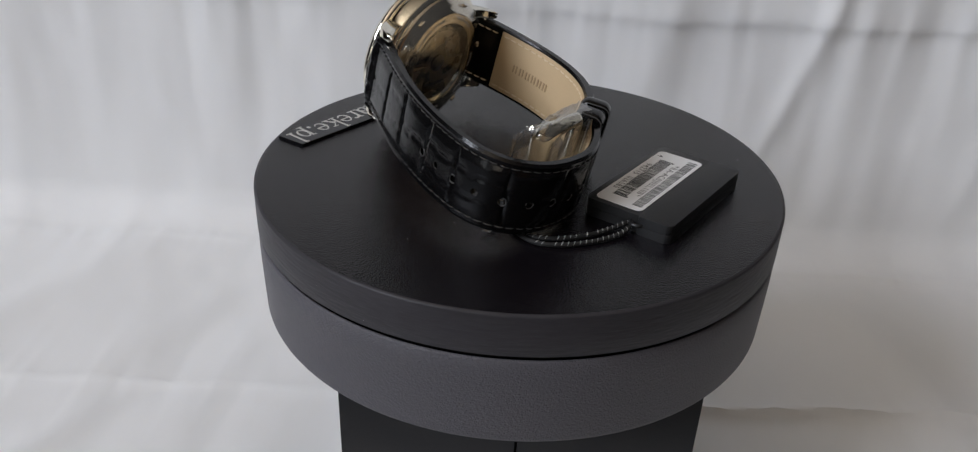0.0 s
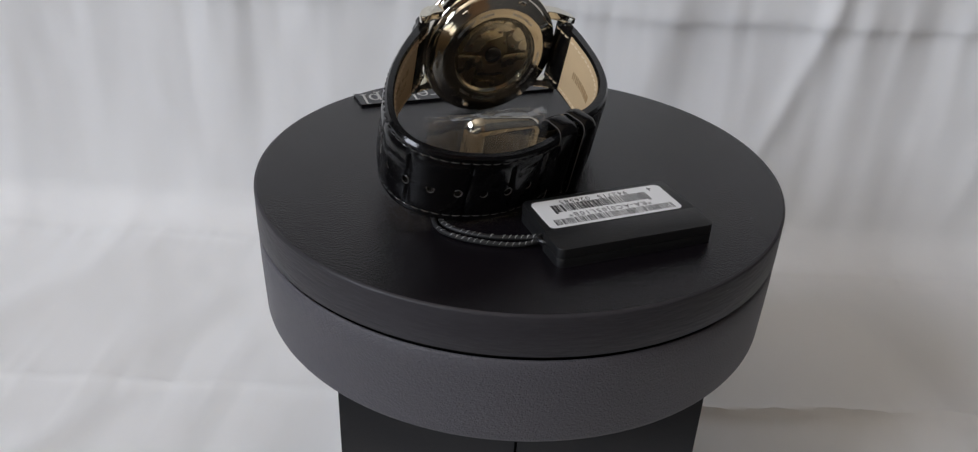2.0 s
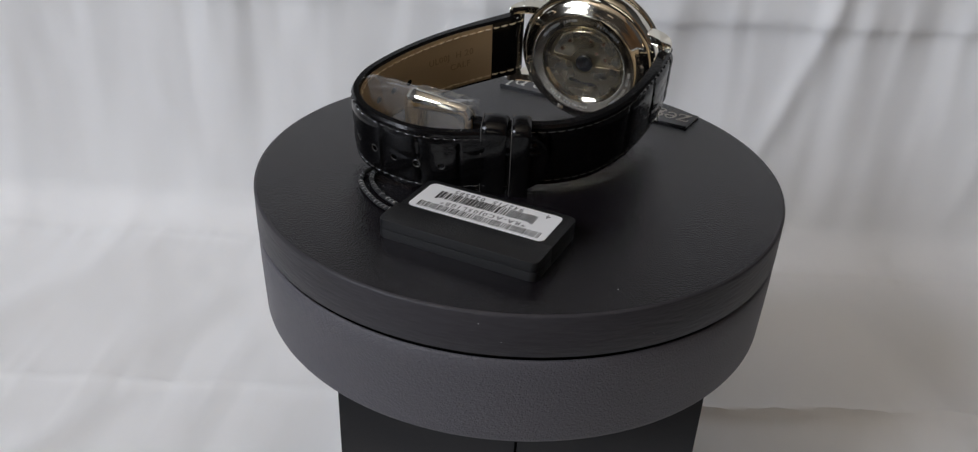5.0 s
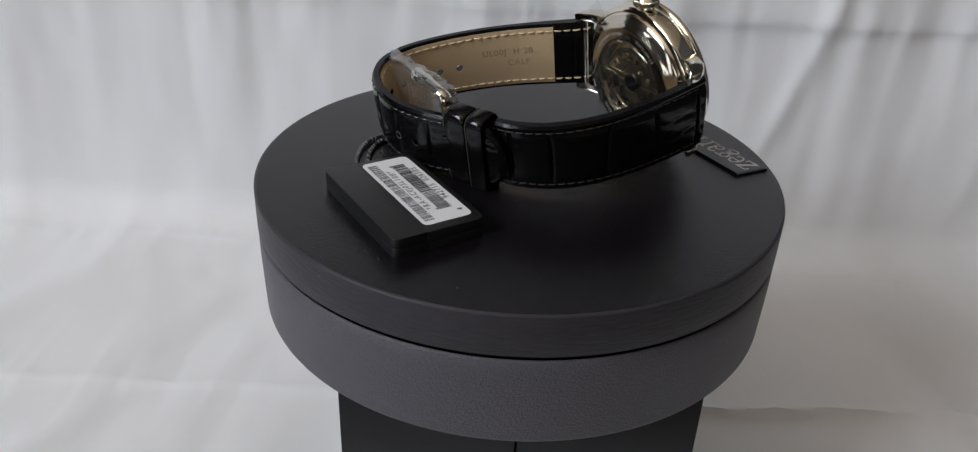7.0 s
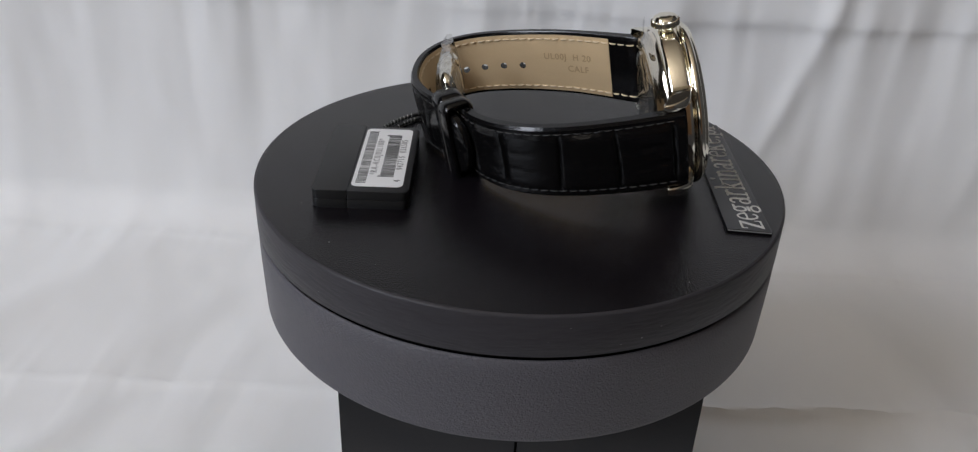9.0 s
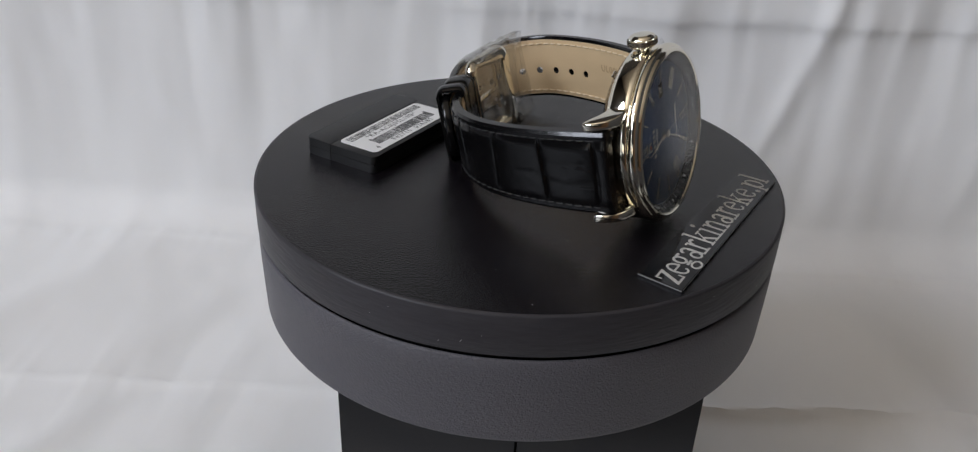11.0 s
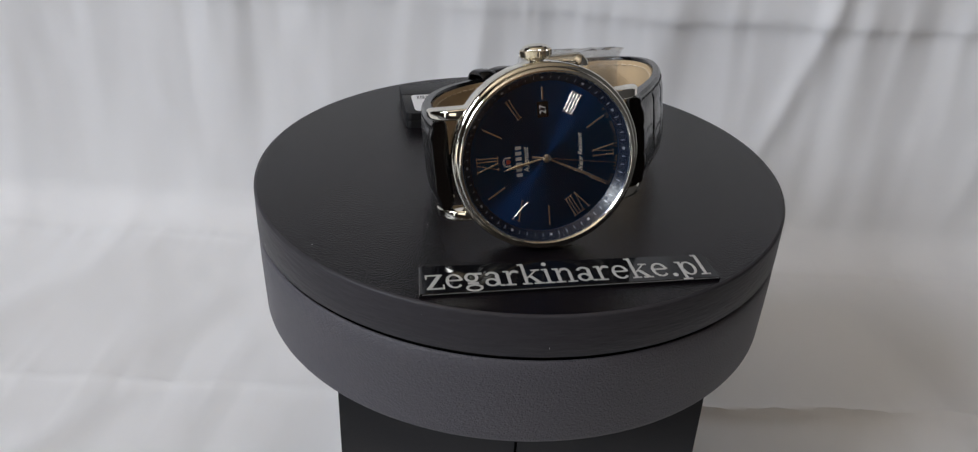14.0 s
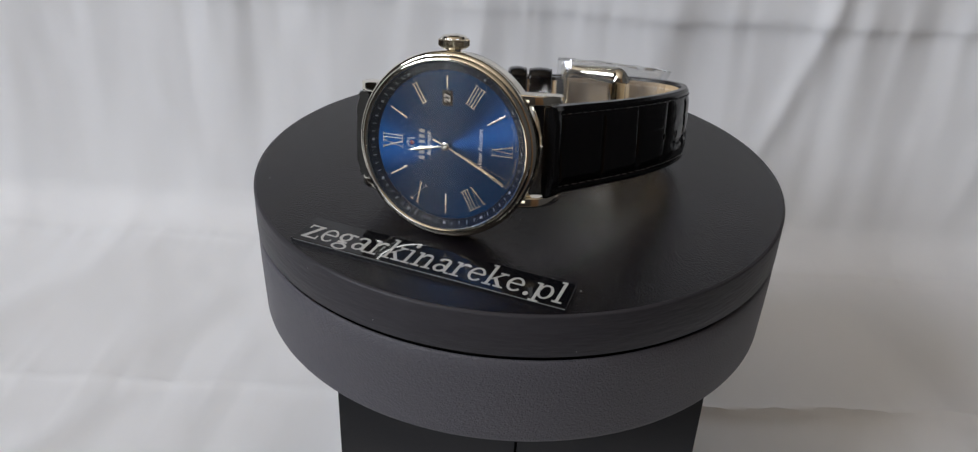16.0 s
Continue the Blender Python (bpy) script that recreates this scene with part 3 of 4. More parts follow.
def strip_letters(text, total):
    """Slab-serif letters of bars and arcs, lying on the strip."""
    X, A, D = 5.5, 7.9, -1.45          # heights of x, ascenders and descenders
    T, S, F = 0.86, 0.48, 0.46         # thick stem, thin stroke, serif
    bars = lambda *b: [("bar",) + c for c in b]
    glyph = {
        "z": (5.4, bars((0.3, X - F, 5.0, X), (0.3, 0, 5.2, F + 0.05), (0.3, X - 1.5, 0.75, X), (4.75, 0, 5.2, 1.6)) + [("line", 4.3, X - 0.3, 1.0, 0.3, 1.1)]),
        "e": (5.2, bars((0.9, 2.75, 4.6, 2.75 + F)) + [("arc", 2.7, X / 2, 1.95, X / 2 - 0.35, 5, 320, S, T)]),
        "a": (5.5, bars((3.3, 0.4, 4.35, 4.2), (4.1, 0, 5.4, F)) + [("arc", 2.45, 3.9, 1.55, 1.3, 5, 165, S + 0.15, T), ("arc", 2.1, 1.55, 1.45, 1.25, 20, 340, S, T)]),
        "g": (5.6, [("arc", 2.3, 3.75, 1.5, 1.45, 0, 360, S + 0.15, T), ("arc", 2.6, -0.15, 2.0, 1.05, 0, 360, S, S + 0.25)]
              + bars((3.4, 4.75, 5.4, 5.4), (1.0, 1.25, 4.0, 1.9))),
        "r": (4.6, bars((1.0, 0, 1.0 + T, X), (0.2, 0, 3.0, F), (0.2, X - F, 1.2, X)) + [("arc", 3.35, X - 1.75, 1.35, 1.45, 40, 178, S + 0.35, S)]),
        "k": (6.3, bars((1.0, 0, 1.0 + T, A), (0.2, 0, 2.8, F), (0.2, A - F, 1.2, A), (3.4, 0, 6.2, F), (3.5, X - F, 5.9, X))
              + [("line", 4.9, X - 0.3, 1.9, 2.3, S), ("line", 2.9, 3.1, 5.0, 0.3, 1.0)]),
        "i": (3.1, bars((1.0, 0, 1.0 + T, X), (0.2, 0, 2.9, F), (0.2, X - F, 1.2, X)) + [("arc", 1.5, A - 0.5, 0.34, 0.34, 0, 360, 0.66, 0.66)]),
        "n": (6.4, bars((1.0, 0, 1.0 + T, X), (0.2, 0, 2.8, F), (0.2, X - F, 1.2, X), (4.3, 0, 4.3 + T, X - 1.6), (3.5, 0, 6.2, F))
              + [("arc", 3.45, X - 1.8, 1.4, 1.45, -5, 178, T, S)]),
        "p": (6.0, bars((1.0, D, 1.0 + T, X), (0.2, D, 2.9, D + F), (0.2, X - F, 1.2, X)) + [("arc", 3.45, X / 2, 1.75, X / 2 - 0.35, -175, 175, S, T)]),
        "l": (3.1, bars((1.0, 0, 1.0 + T, A), (0.2, 0, 2.9, F), (0.2, A - F, 1.2, A))),
        ".": (2.6, [("arc", 1.3, 0.5, 0.36, 0.36, 0, 360, 0.7, 0.7)]),
    }
    k = total / sum(glyph[c][0] for c in text)
    bm, x0, level = bmesh.new(), 0.0, 0
    for ch in text:
        w, pieces = glyph[ch]
        for kind, *v in pieces:
            level = (level + 1) % 7
            z0, z1 = 0.80, 0.90 + 0.005 * level
            if kind == "bar":
                outline = [(v[0], v[1]), (v[2], v[1]), (v[2], v[3]), (v[0], v[3])]
            elif kind == "line":
                h = v[4] / 2 * 1.15
                outline = [(v[0] - h, v[1]), (v[2] - h, v[3]), (v[2] + h, v[3]), (v[0] + h, v[1])]
            else:
                cx, cy, rx, ry, a0, a1, thin, thick = v
                n = max(10, int(abs(a1 - a0) / 14))
                full = abs(a1 - a0) >= 359.9
                inner, outer = [], []
                for i in range(n + 1):
                    a = radians(a0 + (a1 - a0) * i / n)
                    t = thin + (thick - thin) * math.cos(a) ** 2
                    outer.append(((rx + t / 2) * math.cos(a) + cx, (ry + t / 2) * math.sin(a) + cy))
                    inner.append((max(0.01, rx - t / 2) * math.cos(a) + cx, max(0.01, ry - t / 2) * math.sin(a) + cy))
                for i in range(n):
                    quad = [inner[i], inner[i + 1], outer[i + 1], outer[i]]
                    prism([(x0 + x * k, y) for x, y in quad], z0, z1, bm=bm)
                continue
            prism([(x0 + x * k, y) for x, y in outline], z0, z1, bm=bm)
        x0 += w * k
    return bm


def build_sign():
    """Local x runs with the writing, y from its foot to its head."""
    sg = tagged(empty("name_strip", SIGN_POSE), "glossy black acrylic strip with pale lettering", "sign")
    bm = prism([(-0.2, -0.2), (65.2, 0.0), (64.6, 9.4), (0.6, 10.4)], 0.0, 0.85, 0.12)
    part("strip", bm, SIGN_BLACK, sg, "", False)
    plate = strip_letters("zegarkinareke.pl", 62.6)
    bmesh.ops.transform(plate, matrix=Matrix.Translation((1.2, 1.25, 0.0)), verts=plate.verts)
    part("lettering", plate, SIGN_LETTER, sg, "pale serif web address", False)
    # Pale slivers paint the highlight along two cut edges.
    part("edge", box(0.3, -0.27, 0.58, 65.0, -0.19, 0.72, m=Matrix.Rotation(0.003, 4, "Z")), SIGN_GLINT, sg, "cut edge of the strip with its highlight painted pale", False)
    part("edge", prism([(-0.27, -0.1), (-0.19, -0.1), (0.60, 10.3), (0.52, 10.3)], 0.50, 0.74), SIGN_GLINT, sg, "cut edge of the strip with its highlight painted pale", False)
    return sg


hang_tag = build_tag()
tag_cord = build_cord()
name_strip = build_sign()


# ---------------------------------------------------------------- wristwatch
# Local axes: x towards the crown, y towards twelve, z out of the dial.
WATCH_POSE = Matrix(((0.206227, 0.534318, -0.819741, -0.031849), (-0.040459, 0.841688, 0.538446, 0.026619),
                     (0.977667, -0.077876, 0.195197, 0.021650), (0, 0, 0, 1)))
DIAL_Z = -0.9


def dial_blue():
    m = bpy.data.materials.new("blue_sunburst_lacquer")
    N, L, b = nodes_of(m)
    b.inputs["Metallic"].default_value = 1.0
    b.inputs["Roughness"].default_value = 0.34
    b.inputs["Anisotropic"].default_value = 0.90
    tg = N.new("ShaderNodeTangent")
    tg.direction_type, tg.axis = "RADIAL", "Z"
    L.new(tg.outputs[0], b.inputs["Tangent"])
    tc = N.new("ShaderNodeTexCoord")
    sep = N.new("ShaderNodeSeparateXYZ")
    L.new(tc.outputs["Object"], sep.inputs[0])
    at = N.new("ShaderNodeMath")
    at.operation = "ARCTAN2"
    L.new(sep.outputs[1], at.inputs[0])
    L.new(sep.outputs[0], at.inputs[1])
    nz = N.new("ShaderNodeTexNoise")
    nz.noise_dimensions = "1D"
    nz.inputs["Scale"].default_value, nz.inputs["Detail"].default_value = 90, 4
    L.new(at.outputs[0], nz.inputs["W"])
    mix = N.new("ShaderNodeMix")
    mix.data_type = "RGBA"
    mix.inputs[6].default_value, mix.inputs[7].default_value = (0.003, 0.033, 0.122, 1), (0.006, 0.060, 0.195, 1)
    L.new(nz.outputs[0], mix.inputs[0])
    L.new(mix.outputs[2], b.inputs["Base Color"])
    return m


DIAL_BLUE = dial_blue()
REHAUT = mat("dark_navy_lacquer", (0.004, 0.010, 0.027), 0.22, grain=900, var=0.15, spec=0.5)
PRINT_WHITE = mat("white_dial_print", (0.80, 0.80, 0.78), 0.5, grain=4000, var=0.03)
PRINT_GREY = mat("grey_engraving", (0.16, 0.155, 0.14), 0.5, grain=4000, var=0.06)
PRINT_SOFT = mat("soft_silver_print", (0.34, 0.35, 0.36), 0.4, grain=4000, var=0.05)
PRINT_RED = mat("red_enamel", (0.25, 0.04, 0.03), 0.35, grain=4000, var=0.1)
HAND_METAL = mat("polished_champagne_metal", (0.88, 0.83, 0.73), 0.22, 1.0, grain=2000, var=0.03)
MOVEMENT = mat("gilt_grey_movement", (0.50, 0.43, 0.30), 0.34, 1.0, grain=1800, bump=0.000010, var=0.2, coarse=300)
ROTOR = mat("satin_rotor_metal", (0.46, 0.40, 0.31), 0.28, 1.0, grain=2600, bump=0.000012, var=0.15, coarse=300)
JEWEL = mat("ruby_jewel", (0.17, 0.085, 0.05), 0.12, grain=800, var=0.1)
GILT = mat("gilt_bridge_metal", (0.86, 0.76, 0.57), 0.26, 1.0, grain=2600, bump=0.000012, var=0.12, coarse=300)
HUB = mat("dark_hub_steel", (0.15, 0.15, 0.17), 0.25, 1.0, grain=900)
CRYSTAL = film_material("mineral_crystal", 0.04, 0.0, 0.22, 0.0, 5.0, 0.98)
FILM = film_material()
BACK_FILM = film_material("clear_back_film", 0.04, 0.0)

# Grey painted in for the light caught on the strap holes' walls.
HOLE_GLINT = mat("hole_glint_grey", (0.06, 0.058, 0.056), 0.35, grain=4000, bump=0.00003, var=0.3)
KEEPER_EDGE = mat("grey_leather_edge", (0.07, 0.066, 0.062), 0.55, grain=4000, bump=0.00003, var=0.4)
STRAP_BUCKLE = [(22.2, -4.4), (22.3, -8), (22.5, -13), (22.3, -20), (21.2, -30), (18.5, -39.4), (14.0, -47.2), (7.9, -52.9), (1, -56.3), (-6, -58.8), (-11.5, -59.9)]
STRAP_HOLES = [(-22.2, -4.4), (-23.4, -8.5), (-26.6, -13.2), (-31.0, -19.5), (-36.2, -28), (-40.6, -37.5), (-43.6, -47), (-44.6, -55), (-42.6, -62.2), (-36.8, -67.4),
               (-29, -69.6), (-20.5, -69.6), (-12.5, -66.9), (-5, -62.7), (1, -60.2), (5.5, -58.0), (8.8, -55.9)]


def yz(pt, x):
    """From a point of the strap's side view and a place across it."""
    return Vector((x, pt[0], pt[1]))


def strap_frame(path, outward):
    """Points with outward normals along a side view path."""
    out = []
    for i, p in enumerate(path):
        t = (path[min(i + 1, len(path) - 1)] - path[max(i - 1, 0)]).normalized()
        n = Vector((t.y, -t.x)) * outward
        out.append((p, t, n))
    return out


def strap_body(pts, outward, width0, width1, thick0, thick1, seed, tip=0.0, pad=0.8):
    """Padded strap with embossed reptile scales on its outer side; returns bmesh, frames, length and width function."""
    n = 260
    path, length = smooth_path(pts, n)
    fr = strap_frame(path, outward)
    rnd = random.Random(seed)
    cuts, l = [], 3.0
    while l < length:
        cuts.append((l, rnd.uniform(-0.06, 0.06), rnd.uniform(0.0, 0.9)))
        l += rnd.uniform(9.5, 14.0)
    lanes = [[(rnd.uniform(-4.2, -2.2)), rnd.uniform(1.8, 4.4)] if rnd.random() < 0.55 else [rnd.uniform(-1.2, 1.2)] for _ in range(len(cuts) + 1)]

    def width(l):
        w = width0 + (width1 - width0) * min(1, l / length)
        if tip and l > length - tip:
            f = (l - (length - tip)) / tip
            w *= math.sqrt(max(0.02, 1 - f ** 2.4))
        return w

    across = 26
    bm = bmesh.new()
    rows = []
    for i, (p, t, nn) in enumerate(fr):
        l = length * i / (n - 1)
        w = width(l)
        th = thick0 + (thick1 - thick0) * min(1, l / 24.0)
        if l < 1.6:
            th *= 0.72 + 0.28 * math.sqrt(1 - (1 - l / 1.6) ** 2)
        if tip and l > length - 1.5:
            th *= 0.6 + 0.4 * (length - l) / 1.5
        k = sum(1 for c in cuts if c[0] < l)
        ring = []
        for j in range(across + 1):
            v = (j / across * 2 - 1)
            x = v * w / 2
            edge = 1 - abs(v)
            o = th / 2 - 0.5 + 0.5 * min(1, math.sqrt(max(0, edge * w / 2 / 0.7)))
            inner_zone = max(0.0, min(1.0, (edge * w / 2 - 1.9) / 1.6))
            o += pad * 0.8 * inner_zone * (1 - l / length * 0.75)
            for c, lean, bow in cuts:
                d = abs(l - c - lean * x - bow * 0.05 * (x * x / 10))
                if d < 1.2:
                    o -= 0.50 * math.exp(-(d / 0.36) ** 2) * inner_zone
            for lane in lanes[k]:
                d = abs(x - lane - 0.4 * math.sin(l * 0.7 + lane))
                if d < 1.2:
                    o -= 0.24 * math.exp(-(d / 0.32) ** 2) * inner_zone
            near = min(abs(l - c[0] - c[1] * x) for c in cuts)
            o -= 0.28 * math.exp(-near / 1.5) * inner_zone
            o -= 0.20 * math.exp(-((edge * w / 2 - 1.75) / 0.35) ** 2)
            o += 0.025 * noise.noise((x * 0.5, l * 0.5, seed))
            ring.append(bm.verts.new(yz(p + nn * o, x)))
        ring.append(bm.verts.new(yz(p - nn * (th / 2 - 0.4), w / 2)))
        for v in (0.94, 0.5, 0, -0.5, -0.94):
            ring.append(bm.verts.new(yz(p - nn * th / 2, v * w / 2)))
        ring.append(bm.verts.new(yz(p - nn * (th / 2 - 0.4), -w / 2)))
        rows.append(ring)
    m = len(rows[0])
    for a, b in zip(rows, rows[1:]):
        for j in range(m):
            bm.faces.new((a[j], a[(j + 1) % m], b[(j + 1) % m], b[j]))
    bm.faces.new(rows[0][::-1])
    bm.faces.new(rows[-1])
    thick = lambda l: thick0 + (thick1 - thick0) * min(1, l / 22.0)
    return bm, fr, length, width, thick


def ribbon(fr, length, l0, l1, width, thick, inset, height, side):
    """A thin layer on one side of the strap between two lengths."""
    bm = bmesh.new()
    rows = []
    n = len(fr)
    for i, (p, t, nn) in enumerate(fr):
        l = length * i / (n - 1)
        if l < l0 or l > l1:
            continue
        w = max(0.5, width(l) / 2 - inset)
        d = thick(l) / 2
        a, b = p + nn * side * (d - 0.25), p + nn * side * (d + height)
        c = p + nn * side * (d + height * 0.6)
        rows.append([bm.verts.new(yz(a, w)), bm.verts.new(yz(c, w)), bm.verts.new(yz(b, w - 0.25)), bm.verts.new(yz(b, -w + 0.25)),
                     bm.verts.new(yz(c, -w)), bm.verts.new(yz(a, -w))])
    for a, b in zip(rows, rows[1:]):
        for j in range(6):
            bm.faces.new((a[j], a[(j + 1) % 6], b[(j + 1) % 6], b[j]))
    bm.faces.new(rows[0][::-1])
    bm.faces.new(rows[-1])
    return bm


def at_length(fr, length, l):
    f = max(0, min(len(fr) - 1.001, l / length * (len(fr) - 1)))
    i = int(f)
    a, b = fr[i], fr[i + 1]
    return a[0].lerp(b[0], f - i), a[1], a[2]


def stitches(fr, length, l0, l1, width, thick, side, inset, r, height, step=2.35, long=1.75, seed=1):
    bm = bmesh.new()
    rnd = random.Random(seed)
    l = l0
    while l + long < l1:
        for sgn in (-1, 1):
            pts, rad = [], []
            wob = rnd.uniform(-0.08, 0.08)
            for k in range(5):
                ll = l + long * k / 4
                p, t, nn = at_length(fr, length, ll)
                lift = (0.0, 0.8, 1, 0.8, 0.0)[k] * r * 1.3 - 0.05
                pts.append(yz(p + nn * side * (thick(ll) / 2 + height + lift), sgn * (width(ll) / 2 - inset + wob * (k - 2) / 2)))
                rad.append(r * (0.6, 1, 1, 1, 0.6)[k])
            tube(pts, rad, 6, bm)
        l += step
    return bm


def cut_holes(bm, fr, length, spots, r):
    """Punches round holes through the strap."""
    me = bpy.data.meshes.new("strap_cut")
    bmesh.ops.recalc_face_normals(bm, faces=bm.faces)
    bm.to_mesh(me)
    bm.free()
    cut = bmesh.new()
    for l in spots:
        p, t, nn = at_length(fr, length, l)
        tube([yz(p - nn * 5, -1.0), yz(p + nn * 5, -1.0)], r, 16, cut)
    bmesh.ops.recalc_face_normals(cut, faces=cut.faces)
    cme = bpy.data.meshes.new("cutter")
    cut.to_mesh(cme)
    cut.free()
    a, b = new("strap_cut", me), new("cutter", cme)
    mod = a.modifiers.new("holes", "BOOLEAN")
    mod.object, mod.operation, mod.solver = b, "DIFFERENCE", "EXACT"
    dg = bpy.context.evaluated_depsgraph_get()
    out = bpy.data.meshes.new_from_object(a.evaluated_get(dg))
    bpy.data.objects.remove(a)
    bpy.data.objects.remove(b)
    return out


def keeper(parent, fr_in, length_in, l, wide, reach, half, name="keeper"):
    """A leather loop round both straps."""
    p, t, nn = at_length(fr_in, length_in, l)
    lo, hi = -2.0, reach
    prof = round_rect(-half, lo, half, hi, 2.3, 6)
    inner = round_rect(-half + 0.9, lo + 0.9, half - 0.9, hi - 0.9, 1.5, 6)
    bm = bmesh.new()
    rings = []
    for s, grow in ((-wide / 2, -0.35), (-wide / 2 + 0.35, -0.02), (-wide / 4, 0.20), (0, 0.30), (wide / 4, 0.20), (wide / 2 - 0.35, -0.02), (wide / 2, -0.35)):
        o = []
        for x, h in prof:
            k = Vector((x, h - (lo + hi) / 2))
            k = k * (1 + grow / k.length)
            o.append(bm.verts.new(yz(p + t * s + nn * (k.y + (lo + hi) / 2), k.x)))
        rings.append(o)
    for s in (wide / 2, -wide / 2):
        rings.append([bm.verts.new(yz(p + t * s + nn * h, x)) for x, h in inner])
    rings.append(rings[0])
    n = len(prof)
    for a, b in zip(rings, rings[1:]):
        for j in range(n):
            bm.faces.new((a[j], a[(j + 1) % n], b[(j + 1) % n], b[j]))
    part(name, bm, LEATHER, parent, "black leather keeper loop")
    # Thin grey line along one cut edge of the loop.
    edge = [yz(p + t * (wide / 2 + 0.02) + nn * (h * 1.0), x * 0.985) for x, h in prof]
    part("cut_edge", tube(edge + edge[:1], 0.13, 5, caps=False), KEEPER_EDGE, parent, "grey cut edge")


def inner_flap(st, fr, length, width, thick, end):
    """Black turned-in leather near the lug, in two padded scales with pale stitches."""
    for a, b in ((1.0, end * 0.52), (end * 0.56, end)):
        part("turned_leather", ribbon(fr, length, a, b, width, thick, 0.8, 0.16, -1), LEATHER, st)
    part("lining_stitching", stitches(fr, length, 1.6, end + 0.4, width, thick, -1, 2.1, 0.22, 0.18, 2.6, 1.9, 4), THREAD_TAN, st, "tan thread")


def build_straps(w):
    # strap with the buckle
    bm, fr, length, width, thick = strap_body(STRAP_BUCKLE, -1, 19.8, 18.0, 3.4, 2.7, 5)
    if fr[0][2].x < 0:
        raise ValueError("normal")
    st = part("strap", bm, LEATHER, w, "black reptile-embossed leather strap with the buckle")
    part("lining", ribbon(fr, length, 10.2, length - 2, width, thick, 0.9, 0.18, -1), LINING, st, "tan calf leather lining")
    part("stitching", stitches(fr, length, 3.0, length - 8, width, thick, 1, 1.75, 0.16, -0.02, seed=3), THREAD_BLACK, st)
    part("lining_stitching", stitches(fr, length, 11.2, length - 8, width, thick, -1, 2.1, 0.22, 0.20, 2.6, 1.9), THREAD_TAN, st, "tan thread")
    inner_flap(st, fr, length, width, thick, 10.0)
    keeper(st, fr, length, length - 7.0, 6.2, 5.4, 10.7)
    keeper(st, fr, length, length - 13.2, 4.6, 6.0, 10.9)
    # embossed mark inside
    bars = bmesh.new()
    for k in range(6):
        p, t, nn = at_length(fr, length, 17.0 + k * 2.5)
        for du in (0.0, 1.1):
            q0, q1 = p + t * du, p + t * (du + 0.4)
            lo, hi = -nn * (thick(15) / 2 + 0.1), -nn * (thick(15) / 2 + 0.30)
            vs = [bars.verts.new(yz(q + h, x)) for h in (lo, hi) for q in (q0, q1) for x in (-1.1, 1.1)]
            for f in ((0, 1, 3, 2), (4, 6, 7, 5), (0, 4, 5, 1), (2, 3, 7, 6), (0, 2, 6, 4), (1, 5, 7, 3)):
                bars.faces.new([vs[i] for i in f])
    part("embossing", bars, mat("pressed_tan_leather", (0.38, 0.265, 0.145), 0.6, grain=2600, bump=0.00003), st, "pressed maker's mark", False)
    # buckle at the strap's end
    p, t, nn = at_length(fr, length, length)
    p = p + nn * 0.2
    t = Vector((-1, 0.02)).normalized()
    nn = Vector((t.y, -t.x)) * -1
    at = lambda a, x, h=0.0: yz(p + t * a + nn * h, x)
    bk = empty("buckle")
    bk.parent = st
    tagged(bk, "polished steel pin buckle")
    ring = round_rect(-1.5, -12.3, 17.5, 12.3, 3.8, 7)
    bm = bmesh.new()
    rings = []
    m = len(ring)
    for i, (a, x) in enumerate(ring):
        pa, na = Vector(ring[i - 1]), Vector(ring[(i + 1) % m])
        tv = (na - pa).normalized()
        out = Vector((tv.y, -tv.x))
        big = 1.0 + 1.1 * max(0, min(1, (a - 10) / 5.0))
        curve = 1.6 * math.sin(max(0, min(1, (a + 1) / 17)) * math.pi)
        sec = []
        for k in range(10):
            an = 2 * math.pi * k / 10
            q = Vector((a, x)) + out * (math.cos(an) * 1.45 * big - 1.2 * big)
            sec.append(bm.verts.new(at(q.x, q.y, math.sin(an) * 1.7 * (0.5 + 0.5 * big) + curve * 0.6)))
        rings.append(sec)
    for i in range(m):
        a, b = rings[i], rings[(i + 1) % m]
        for k in range(10):
            bm.faces.new((a[k], a[(k + 1) % 10], b[(k + 1) % 10], b[k]))
    part("buckle_frame", bm, STEEL, bk)
    part("pin", tube([at(-0.5, 0, 0.8), at(5, 0, 1.6), at(11, 0, 2.0), at(15.5, 0, 2.4)], [0.9, 0.8, 0.7, 0.5], 8), STEEL, bk)
    part("hinge_bar", tube([at(0, -10.5), at(0, 10.5)], 0.7, 10), STEEL, bk)
    bm = bmesh.new()
    # clear protective film wrapped round the buckle
    rnd = random.Random(8)
    na, nk = 15, 22
    grid = []
    for i in range(na):
        a = -2.0 + 29.0 * i / (na - 1)
        row = []
        for k in range(nk):
            an = 2 * math.pi * k / nk
            sx = 13.8 * (1 - 0.10 * (i / (na - 1)) ** 2)
            sh = 3.5 - 1.6 * (i / (na - 1))
            x = sx * max(-1, min(1, 1.25 * math.cos(an)))
            h = sh * math.sin(an) + 0.3
